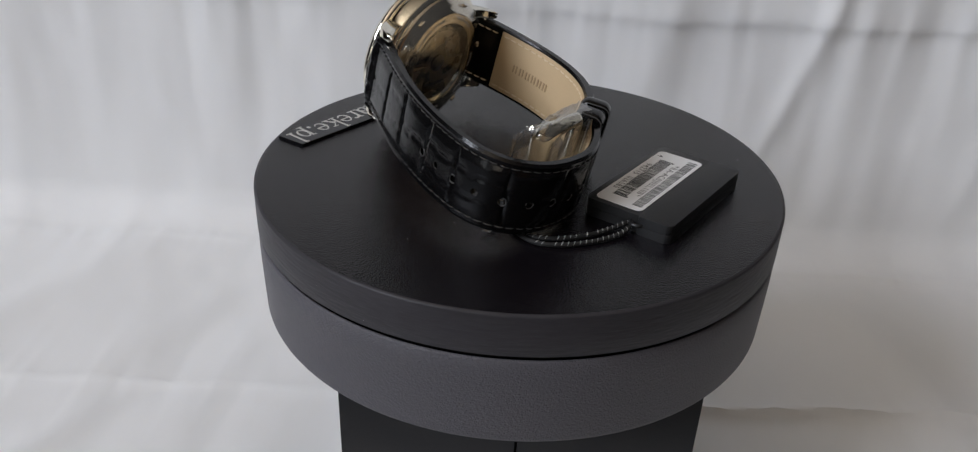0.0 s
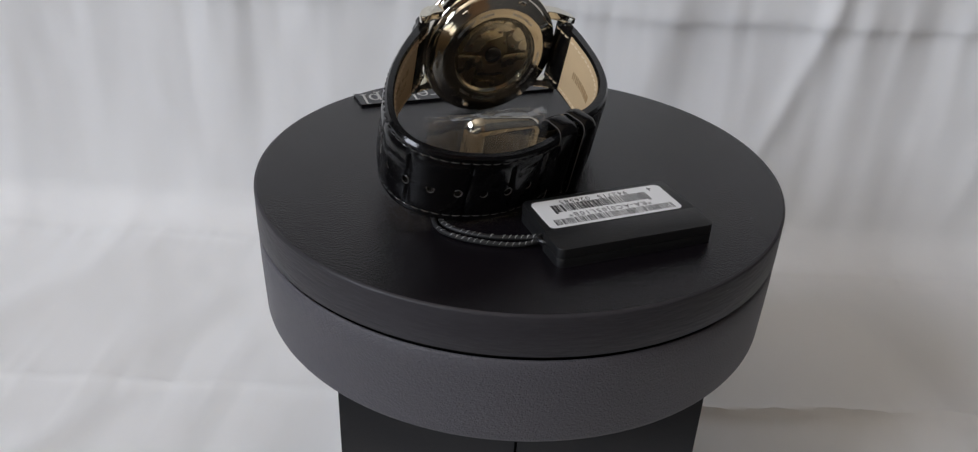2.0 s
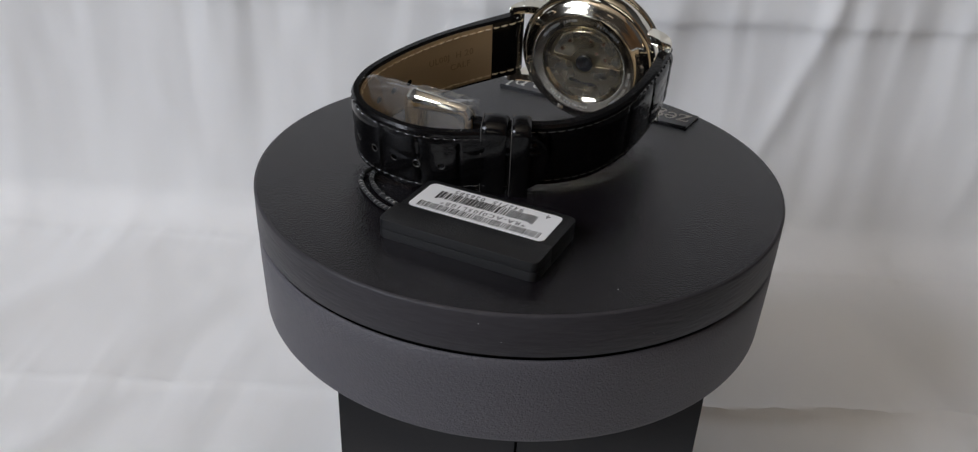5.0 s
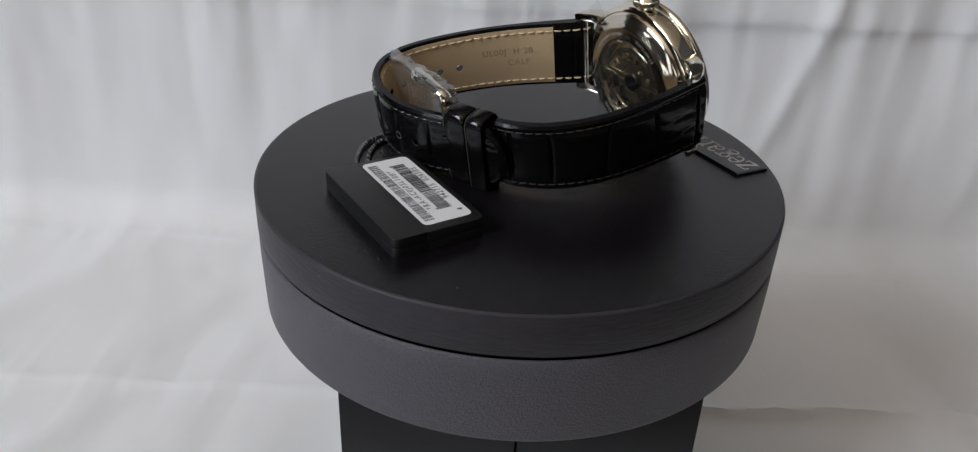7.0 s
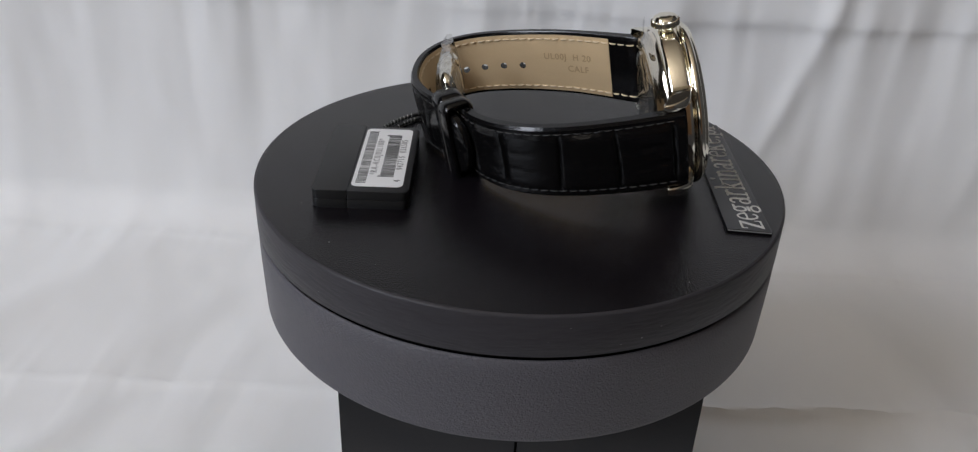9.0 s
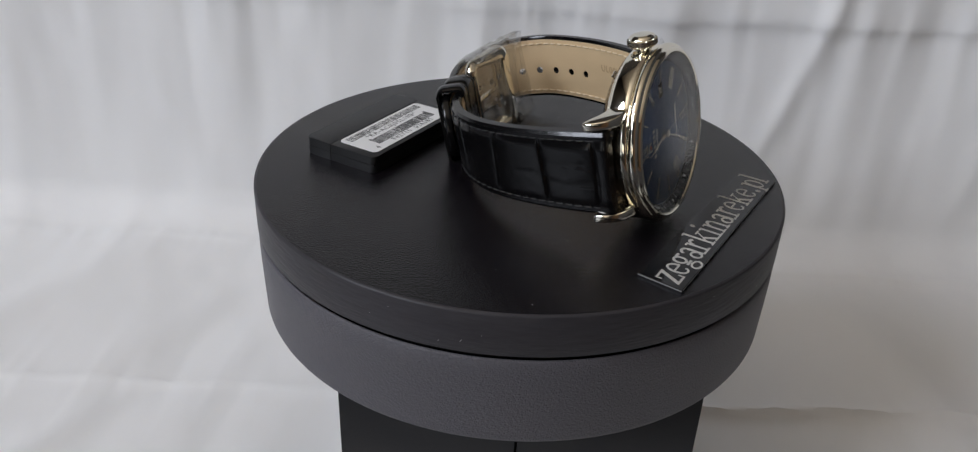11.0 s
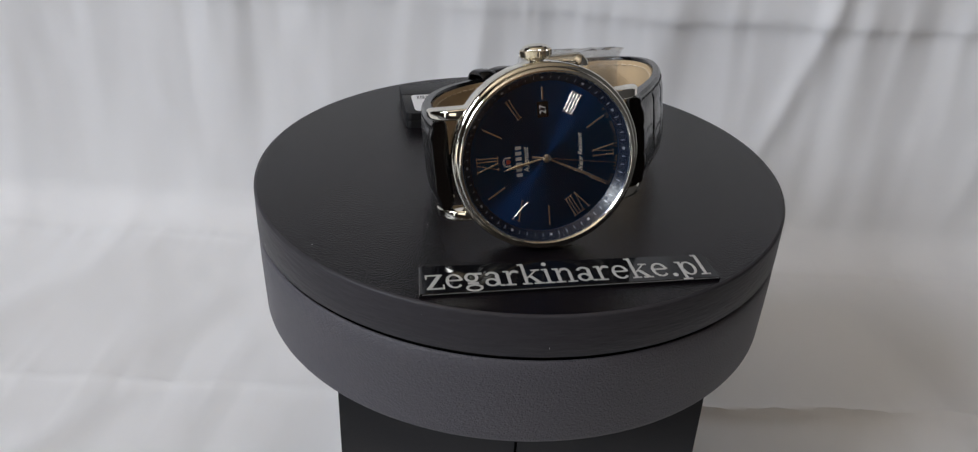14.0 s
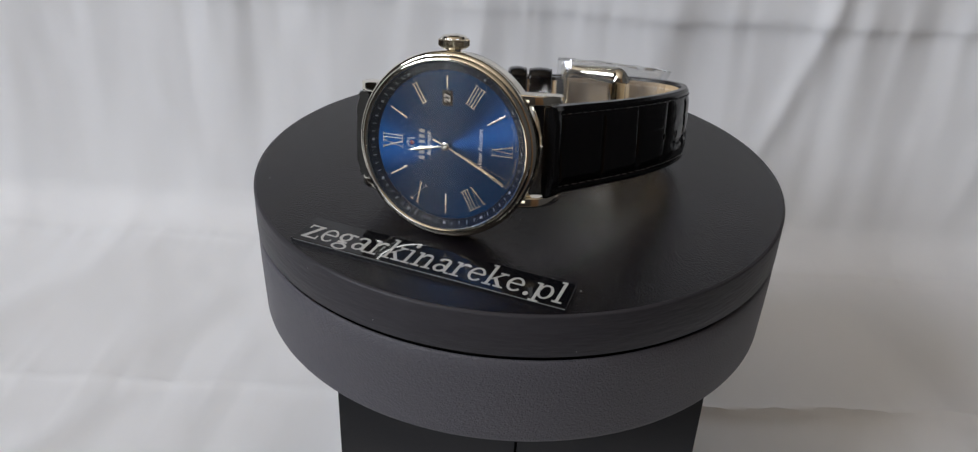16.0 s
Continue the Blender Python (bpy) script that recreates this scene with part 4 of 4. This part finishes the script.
            row.append(bm.verts.new(at(a + rnd.uniform(-0.5, 0.5) + 1.6 * math.sin(an * 2 + 1) * (i > na - 3), x + rnd.uniform(-0.35, 0.45),
                                       h + rnd.uniform(-0.45, 0.45))))
        grid.append(row)
    for a, b in zip(grid, grid[1:]):
        for k in range(nk):
            bm.faces.new((a[k], a[(k + 1) % nk], b[(k + 1) % nk], b[k]))
    film = part("protective_film", bm, FILM, bk, "crumpled clear plastic film", True)
    film.visible_shadow = False

    # strap with the holes
    bm, fr, length, width, thick = strap_body(STRAP_HOLES, 1, 19.8, 17.6, 3.4, 2.3, 11, tip=9.0)
    if fr[0][2].x > 0:
        raise ValueError("normal")
    spots = [40.1 + 6.0 * k for k in range(10)]
    st = part("strap", cut_holes(bm, fr, length, spots, 0.95), LEATHER, w, "black reptile-embossed leather strap with punched holes")
    part("lining", cut_holes(ribbon(fr, length, 11.2, length - 4.5, width, thick, 0.9, 0.18, -1), fr, length, spots, 1.0), LINING, st,
         "tan calf leather lining")
    part("stitching", stitches(fr, length, 3.0, length - 6, width, thick, 1, 1.75, 0.16, -0.02, seed=5), THREAD_BLACK, st)
    part("lining_stitching", stitches(fr, length, 12.0, length - 10, width, thick, -1, 2.1, 0.22, 0.20, 2.6, 1.9), THREAD_TAN, st, "tan thread")
    inner_flap(st, fr, length, width, thick, 11.0)
    # Added grey rings imitate the lit walls of the punched holes.
    for l in spots:
        p, t, nn = at_length(fr, length, l)
        c = yz(p + nn * (thick(l) / 2 + 0.06), -1.0)
        u = yz(t, 0)
        part("hole_glint", tube([c + (u * math.cos(a) + Vector((1, 0, 0)) * math.sin(a)) * 1.02 for a in [2 * math.pi * k / 14 for k in range(15)]], 0.15, 6), HOLE_GLINT, st)
    pressed = bpy.data.materials["pressed_tan_leather"]
    for text, l, x in (("UL00J  H 20", 25.4, 2.0), ("CALF", 22.2, -1.6)):
        me = lettering(text, 2.7, 0.10, "CENTER", 1.12, 0.02)
        # writing runs towards the lug and follows the strap's bend, its head to the crown's side
        for v in me.vertices:
            q, t, nn = at_length(fr, length, l - v.co.x)
            v.co = yz(q - nn * (thick(l - v.co.x) / 2 + 0.15 + v.co.z), x + v.co.y)
        part("embossing", me, pressed, st, "pressed writing", False)


def numeral(text, clock):
    """A roman numeral of flat applied bars, its foot towards the centre."""
    bm = bmesh.new()
    h, gap = 4.5, 0.72
    x, strokes = 0.0, []
    for ch in text:
        if ch == "I":
            strokes.append((x, x, 0.22)); x += gap
        elif ch == "V":
            strokes.append((x, x + 0.85, 0.24)); strokes.append((x + 1.5, x + 0.85, 0.13)); x += 1.5 + gap
        else:
            strokes.append((x, x + 1.5, 0.26)); strokes.append((x + 1.5, x, 0.13)); x += 1.5 + gap
    mid = (x - gap) / 2
    for top, foot, t in strokes:
        a, b = top - mid, foot - mid
        # bars lean a little to the centre
        b *= 0.88
        prism([(b - t / 2, 10.8), (b + t / 2, 10.8), (a + t / 2, 10.8 + h), (a - t / 2, 10.8 + h)], 0, 0.32, 0.04, bm, seg=1)
        box(a - 0.42, 10.8 + h, 0, a + 0.42, 10.8 + h + 0.14, 0.32, bm=bm)
        if not (text[0] in "VX" and abs(top - foot) > 0.5 and ch == "V"):
            box(b - 0.38, 10.66, 0, b + 0.38, 10.8, 0.32, bm=bm)
    bmesh.ops.transform(bm, matrix=Matrix.Translation((0, 0, DIAL_Z)) @ Matrix.Rotation(radians(-clock), 4, "Z"), verts=bm.verts)
    return bm


def ring_text(text, r, mid, z, size, parent, material):
    """Letters round a circle on the case back, read from behind."""
    step = size * 0.80 / r
    n = len(text)
    for i, ch in enumerate(text):
        if ch == " ":
            continue
        a = radians(mid) + (i - (n - 1) / 2) * step
        me = lettering(ch, size, 0.05)
        # seen from behind, x is mirrored: the circle runs the other way
        m = Matrix.Rotation(math.pi, 4, "Y") @ Matrix.Rotation(-a, 4, "Z") @ Matrix.Translation((0, r, 0))
        me.transform(Matrix.Translation((0, 0, z)) @ Matrix.Rotation(radians(-90), 4, "Z") @ m)
        part("engraving", me, material, parent, "", False)


def build_watch():
    w = tagged(empty("wristwatch", WATCH_POSE),
               "steel wristwatch with blue sunburst dial and black leather strap", "watch")
    # case
    case = part("case", lathe([(17.0, -1.2), (19.6, -1.5), (20.1, -1.8), (20.45, -2.3), (20.5, -3.0), (20.5, -5.9), (20.3, -6.5), (19.7, -6.9), (18.9, -7.0)], 192),
                STEEL, w, "polished steel case middle")
    part("bezel", lathe([(18.5, -0.6), (18.62, 0.9), (18.78, 1.32), (19.05, 1.52), (19.35, 1.5), (19.65, 1.28), (19.88, 0.92), (20.0, 0.66), (20.25, 0.58), (20.55, 0.36), (20.8, 0.0),
                         (20.9, -0.5), (20.8, -0.95), (20.5, -1.3), (20.1, -1.48), (19.6, -1.55)], 192), STEEL, w, "stepped polished bezel")
    for sy, sx in ((1, 1), (1, -1), (-1, 1), (-1, -1)):
        out = [(13.5, -1.7), (18.0, -1.95), (20.8, -2.9), (22.6, -4.5), (23.7, -6.6), (24.1, -8.6), (23.8, -9.5), (22.9, -9.4), (21.7, -7.9), (19.9, -6.7), (17.2, -6.2), (14, -6.1)]
        m = Matrix(((0, 0, sx, 0), (sy, 0, 0, 0), (0, 1, 0, 0), (0, 0, 0, 1)))
        bm = prism(out, 10.15, 12.6, 0.40, m=m, seg=3)
        for v in bm.verts:
            f = max(0, (abs(v.co.y) - 15) / 8.5)
            if abs(v.co.x) > 11.4:
                v.co.x -= math.copysign(0.45 * f * f, v.co.x)
        part("lug", bm, STEEL, w)
    for sy in (-1, 1):
        part("spring_bar", tube([(-10.2, sy * 21.3, -7.6), (10.2, sy * 21.3, -7.6)], 0.6, 8), STEEL, w)
    # crown
    bm = bmesh.new()
    teeth, per = 52, 6
    seg = teeth * per
    wave = (0, 0.1, 0.8, 1, 0.8, 0.1)
    rows = []
    for x, r, tooth in ((20.2, 1.7, 0), (20.9, 1.7, 0), (21.0, 2.5, 0), (21.3, 2.95, 0), (21.5, 3.1, 0.3), (21.7, 3.45, 1), (22.9, 3.45, 1), (23.1, 3.1, 0.3), (23.35, 2.95, 0),
                        (23.7, 2.65, 0), (23.95, 2.1, 0), (24.1, 1.2, 0), (24.15, 0.05, 0)):
        ring = []
        for i in range(seg):
            rr = r - tooth * 0.28 * wave[i % per]
            a = 2 * math.pi * i / seg
            ring.append(bm.verts.new((x, rr * math.cos(a), rr * math.sin(a) - 4.2)))
        rows.append(ring)
    for a, b in zip(rows, rows[1:]):
        for i in range(seg):
            bm.faces.new((a[i], a[(i + 1) % seg], b[(i + 1) % seg], b[i]))
    bm.faces.new(rows[-1])
    part("crown", bm, STEEL, w, "fluted steel crown", False)
    # dial side
    dial = part("dial", lathe([(0, DIAL_Z), (6, DIAL_Z), (12, DIAL_Z), (17.6, DIAL_Z)], 128), DIAL_BLUE, w, "deep blue sunburst dial")
    reh = part("chapter_ring", lathe([(16.75, DIAL_Z + 0.02), (16.9, DIAL_Z + 0.15), (18.6, 0.95)], 128), REHAUT, w, "dark navy sloping chapter ring")
    for i in range(60):
        five = i % 5 == 0
        m = Matrix.Rotation(radians(-6 * i), 4, "Z") @ Matrix.Translation((0, 17.65, 0.02)) @ Matrix.Rotation(math.atan2(1.7, 1.7), 4, "X")
        bm = box(-0.27, -0.26, 0.0, 0.27, 0.26, 0.05) if five else box(-0.045, -0.38, 0.0, 0.045, 0.38, 0.05)
        bmesh.ops.transform(bm, matrix=m, verts=bm.verts)
        part("minute_mark", bm, PRINT_SOFT, reh, "", False)
    for clock, text in ((0, "XII"), (60, "II"), (120, "IIII"), (180, "VI"), (240, "VIII"), (300, "X")):
        part("numeral", numeral(text, clock), HAND_METAL, dial, "applied roman numeral", False)
    for clock in (30, 90, 150, 210, 270, 330):
        y0 = 12.8 if clock == 90 else 11.0
        bm = box(-0.17, y0, 0, 0.17, 15.6, 0.30, 0.04)
        bmesh.ops.transform(bm, matrix=Matrix.Translation((0, 0, DIAL_Z)) @ Matrix.Rotation(radians(-clock), 4, "Z"), verts=bm.verts)
        part("hour_bar", bm, HAND_METAL, dial, "slim applied hour bar", False)
    # date
    bm = box(8.9, -1.25, DIAL_Z - 0.02, 12.4, 1.25, DIAL_Z + 0.04)
    dw = part("date_window", bm, DARK, dial, "dark date window", False)
    me = lettering("27", 2.0, 0.03)
    me.transform(Matrix.Translation((10.65, 0, DIAL_Z + 0.05)))
    part("date_print", me, PRINT_WHITE, dw, "", False)
    # maker's mark as plain bars, crest as a plain shape
    for k in range(6):
        bm = box(-3.6 + 1.22 * k, 5.4, DIAL_Z + 0.01, -3.6 + 1.22 * k + 0.72, 6.7, DIAL_Z + 0.10)
        part("maker_mark", bm, PRINT_SOFT, dial, "", False)
    bm = prism([(-0.5, 8.7), (-0.4, 8.1), (0, 7.8), (0.4, 8.1), (0.5, 8.7), (0, 8.9)], DIAL_Z + 0.01, DIAL_Z + 0.16, 0.03)
    part("crest", bm, PRINT_RED, dial, "small red and white crest", False)
    bm = bmesh.new()
    for k in range(-3, 4):
        box(k * 0.42 - 0.11, 9.4 - 0.05 * k * k, DIAL_Z + 0.01, k * 0.42 + 0.11, 10.0 - 0.05 * k * k, DIAL_Z + 0.14, bm=bm)
    for sx in (-1, 1):
        box(sx * 1.25 - 0.2, 7.7, DIAL_Z + 0.01, sx * 1.25 + 0.2, 8.9, DIAL_Z + 0.14, bm=bm)
    bmesh.ops.scale(bm, vec=(0.75, 0.8, 1), space=Matrix.Translation((0, -8.4, 0)), verts=bm.verts)
    part("crest_mantle", bm, PRINT_SOFT, dial, "", False)
    for text, y, size, wide, mtl in (("Automatic", 4.35, 1.7, 5.6, PRINT_WHITE), ("Water Resistant", -7.9, 1.5, 8.6, PRINT_WHITE)):
        me = lettering(text, size, 0.03, "CENTER", 1.0, -0.008, 0.3)
        xs = [v.co.x for v in me.vertices]
        me.transform(Matrix.Translation((0, y, DIAL_Z + 0.02)) @ Matrix.Diagonal((wide / (max(xs) - min(xs)), 1, 1, 1)))
        part("dial_print", me, mtl, dial, "", False)
    for text, mid in (("MOVT JAPAN", 198), ("F672-UAD0 TD B", 162)):
        n = len(text)
        for i, ch in enumerate(text):
            if ch == " ":
                continue
            a = mid - (i - (n - 1) / 2) * 2.5
            me = lettering(ch, 0.85, 0.03)
            me.transform(Matrix.Translation((0, 0, DIAL_Z + 0.02)) @ Matrix.Rotation(radians(-a), 4, "Z") @ Matrix.Translation((0, 16.25, 0)) @ Matrix.Rotation(math.pi, 4, "Z"))
            part("dial_print", me, PRINT_GREY, dial, "", False)

    # the three pointers
    def hand(name, outline, z, clock, thick=0.14):
        bm = bmesh.new()
        lo = [bm.verts.new((x, y, z)) for x, y in outline]
        hi = [bm.verts.new((x * 0.35, y, z + thick)) for x, y in outline]
        n = len(outline)
        bm.faces.new(lo[::-1])
        bm.faces.new(hi)
        for i in range(n):
            bm.faces.new((lo[i], lo[(i + 1) % n], hi[(i + 1) % n], hi[i]))
        ob = part(name, bm, HAND_METAL, w, "slim polished %s" % name.replace("_", " "), False)
        ob.matrix_basis = Matrix.Rotation(radians(-clock), 4, "Z")
        return ob

    hand("hour_hand", [(-0.2, -0.5), (0.2, -0.5), (0.22, 2), (0.44, 6.6), (0.22, 8.6), (0.0, 9.9), (-0.22, 8.6), (-0.44, 6.6), (-0.22, 2)], -0.45, 349.5)
    hand("minute_hand", [(-0.2, -0.5), (0.2, -0.5), (0.22, 2), (0.38, 10), (0.18, 14.4), (0.0, 16.1), (-0.18, 14.4), (-0.38, 10), (-0.22, 2)], -0.15, 208)
    sec = hand("second_hand", [(-0.28, -3.3), (0.28, -3.3), (0.20, -1), (0.09, 1), (0.06, 15.8), (-0.06, 15.8), (-0.09, 1), (-0.20, -1)], 0.0, 107, 0.08)
    part("hand_cap", lathe([(0.95, DIAL_Z), (0.95, 0.30), (0.7, 0.45), (0.3, 0.5), (0, 0.5)], 32), HAND_METAL, w)
    top = [(18.5 * i / 14, 2.1 - 0.55 * (i / 14) ** 2) for i in range(15)]
    under = [(18.55 * i / 14, 1.45 - 0.55 * (i / 14) ** 2) for i in range(14, -1, -1)]
    cr = part("crystal", lathe(top + [(18.62, 1.3)] + under, 160), CRYSTAL, w, "clear domed crystal")
    cr.visible_shadow = False
    # back
    bk = part("case_back", lathe([(18.95, -6.9), (18.7, -7.6), (18.3, -8.0), (17.2, -8.7), (16.2, -9.3), (15.7, -9.75), (15.3, -9.85), (12.6, -9.98), (12.3, -9.9), (12.15, -9.2), (12.15, -7.7)], 192),
              STEEL_BACK, w, "polished steel exhibition case back")
    for k in range(6):
        a = radians(60 * k + 20)
        bm = box(-1.0, -0.9, -0.25, 1.0, 0.9, 0.25, 0.1)
        bmesh.ops.transform(bm, matrix=Matrix.Translation((17.1 * math.cos(a), 17.1 * math.sin(a), -8.75)) @ Matrix.Rotation(a, 4, "Z") @ Matrix.Rotation(radians(33), 4, "Y"), verts=bm.verts)
        part("notch", bm, STEEL_BRUSHED, bk)
    ring = part("engraved_ring", lathe([(12.65, -10.02), (15.2, -9.90)], 128), STEEL_BACK, bk, "engraved steel ring round the window")
    ring_text("MOVEMENT JAPAN", 13.85, -38, -10.03, 1.1, ring, PRINT_SOFT)
    ring_text("F672-UAJ0", 13.85, 28, -10.03, 1.1, ring, PRINT_SOFT)
    ring_text("WATER RESISTANT", 13.85, 112, -10.03, 1.1, ring, PRINT_SOFT)
    ring_text("STAINLESS STEEL", 13.85, 195, -10.03, 1.1, ring, PRINT_SOFT)
    mv = part("movement", lathe([(12.2, -7.65), (10.4, -7.7), (10.2, -7.6), (5, -7.6), (0, -7.6)], 96), MOVEMENT, w, "gilt grey mechanical movement")
    part("flange", lathe([(12.1, -9.3), (11.7, -8.95), (10.75, -8.25), (10.75, -7.7)], 96), STEEL, mv, "polished inner flange")
    # bridges, rotor, jewels
    seg = [(3.2 * math.cos(radians(a)), 3.2 * math.sin(radians(a))) for a in range(175, -1, -12)]
    outr = [(9.9 * math.cos(radians(a)), 9.9 * math.sin(radians(a))) for a in range(-4, 185, 6)]
    swap = Matrix(((0, 1.1, 0, 0), (1.1, 0, 0, 0), (0, 0, 1, 0), (0, 0, 0, 1)))
    turn = swap @ Matrix.Rotation(radians(-178), 4, "Z")
    part("rotor", prism(outr + seg, -8.75, -8.25, 0.12, m=turn), ROTOR, mv, "half-moon winding rotor")
    rim = [(10.0 * math.cos(radians(a)), 10.0 * math.sin(radians(a))) for a in range(-4, 185, 6)]
    rin = [(7.9 * math.cos(radians(a)), 7.9 * math.sin(radians(a))) for a in range(184, -5, -6)]
    part("rotor_rim", prism(rim + rin, -9.0, -8.6, 0.1, m=turn), ROTOR, mv)
    part("rotor_hub", lathe([(2.5, -8.2), (2.5, -8.95), (2.2, -9.1), (1.2, -9.1), (1.0, -9.0), (0, -9.0)], 40), HUB, mv, "dark rotor hub")
    bm = prism([(-9.0, 0.5), (-7, 6.8), (-2.6, 9.4), (1.5, 9.6), (2.0, 5), (-2, 3.8), (-4, 0.5)], -8.0, -7.5, 0.12, m=swap)
    part("bridge", bm, GILT, mv)
    cres = [(8.9 * math.cos(radians(a)), 8.9 * math.sin(radians(a))) for a in range(58, 176, 6)]
    cres += [(7.9 * math.cos(radians(a)) + 0.4, 7.9 * math.sin(radians(a)) - 0.2) for a in range(170, 57, -6)]
    part("bridge_rim", prism(cres, -8.5, -7.9, 0.15, m=swap), HAND_METAL, mv, "polished crescent rim")
    bm = bmesh.new()
    for k in range(6):
        box(-2.4 + 0.82 * k, -6.3, -8.80, -2.4 + 0.82 * k + 0.5, -5.4, -8.7, bm=bm, m=swap)
    part("maker_mark", bm, HUB, mv, "", False)
    for a in (25, 65, 115, 155):
        x, y = 6.2 * math.cos(radians(-a)), 6.2 * math.sin(radians(-a))
        bm = box(x - 1.1, y - 0.35, -8.80, x + 1.1, y + 0.35, -8.72, m=swap)
        part("rotor_slot", bm, HUB, mv, "", False)
    bm = prism([(2.8, 9.2), (7.0, 7.2), (9.4, 3.0), (9.6, 0.4), (4.6, 0.4), (3.2, 4.6)], -8.05, -7.5, 0.12, m=swap)
    part("bridge", bm, ROTOR, mv)
    for x, y, r in ((-4.8, 5.4, 0.55), (-1.5, 7.4, 0.5), (1.0, 6.5, 0.4), (4.6, 6.6, 0.55), (6.8, 4.2, 0.5), (5.4, 2.2, 0.45), (-6.6, 2.6, 0.6), (2.9, 3.4, 0.4)):
        bm = lathe([(r * 1.5, -8.02), (r * 1.5, -8.22), (r, -8.26), (r * 0.9, -8.15)], 20, m=Matrix.Translation((1.1 * y, 1.1 * x, 0)))
        part("jewel_setting", bm, HAND_METAL, mv)
        part("jewel", lathe([(r * 0.9, -8.18), (r * 0.4, -8.12), (0, -8.1)], 16, m=Matrix.Translation((1.1 * y, 1.1 * x, 0))), JEWEL, mv)
    for x, y, r in ((6.9, 6.0, 2.3), (2.6, 8.0, 1.5), (8.6, 2.6, 1.6)):
        n = 40
        gear = []
        for i in range(n):
            rr = r if i % 2 else r * 0.9
            gear.append((x + rr * math.cos(2 * math.pi * i / n), y + rr * math.sin(2 * math.pi * i / n)))
        part("gear", prism(gear, -8.30, -8.1, m=swap), HAND_METAL, mv, "", False)
    gl = part("back_crystal", lathe([(0, -9.95), (12.1, -9.95), (12.1, -9.35), (0, -9.35)], 96), CRYSTAL, bk, "clear back window")
    gl.visible_shadow = False
    bm = lathe([(0, -10.25), (12, -10.25), (15.6, -10.05), (17.4, -9.0), (18.9, -7.9)], 72)
    for v in bm.verts:
        v.co.z += 0.06 * noise.noise((v.co.x * 0.4, v.co.y * 0.4, 2.0))
    tab = [(12.5, -14.8, -7.8), (14.2, -17.4, -7.0), (15.4, -19.4, -6.6)]
    rows = [[bm.verts.new((x + 2.3 * k, y + 2.3 * k, z + 0.12 * k * k)) for k in (-1, 0, 1)] for x, y, z in tab]
    for a, b in zip(rows, rows[1:]):
        for k in range(2):
            bm.faces.new((a[k], a[k + 1], b[k + 1], b[k]))
    fl = part("back_film", bm, BACK_FILM, w, "clear protective film with a pull tab over the case back")
    fl.visible_shadow = False
    build_straps(w)
    return w, sec


watch, second_hand = build_watch()


# ---------------------------------------------------------------- the turning plate and what it carries
def turned(t):
    return -(15.8576 * t - 0.0029428 * (t - 8.0) ** 2)


def motions():
    times = [0.5 * i for i in range(33)]
    foot = Matrix.Translation((0, 0, -RING_LOW * MM))
    walk(platter, [(t, foot @ pose(0, 0, 0, 0, 0, turned(t))) for t in times])
    for thing, home in ((watch, WATCH_POSE), (hang_tag, TAG_POSE), (tag_cord, pose(0.018, -0.037, 0.0)), (name_strip, SIGN_POSE)):
        walk(thing, [(t, pose(0, 0, 0, 0, 0, turned(t)) @ home) for t in times])
    walk(second_hand, [(t, pose(0, 0, 0.0, 0, 0, -(107.0 + 6.0 * t))) for t in times])


motions()
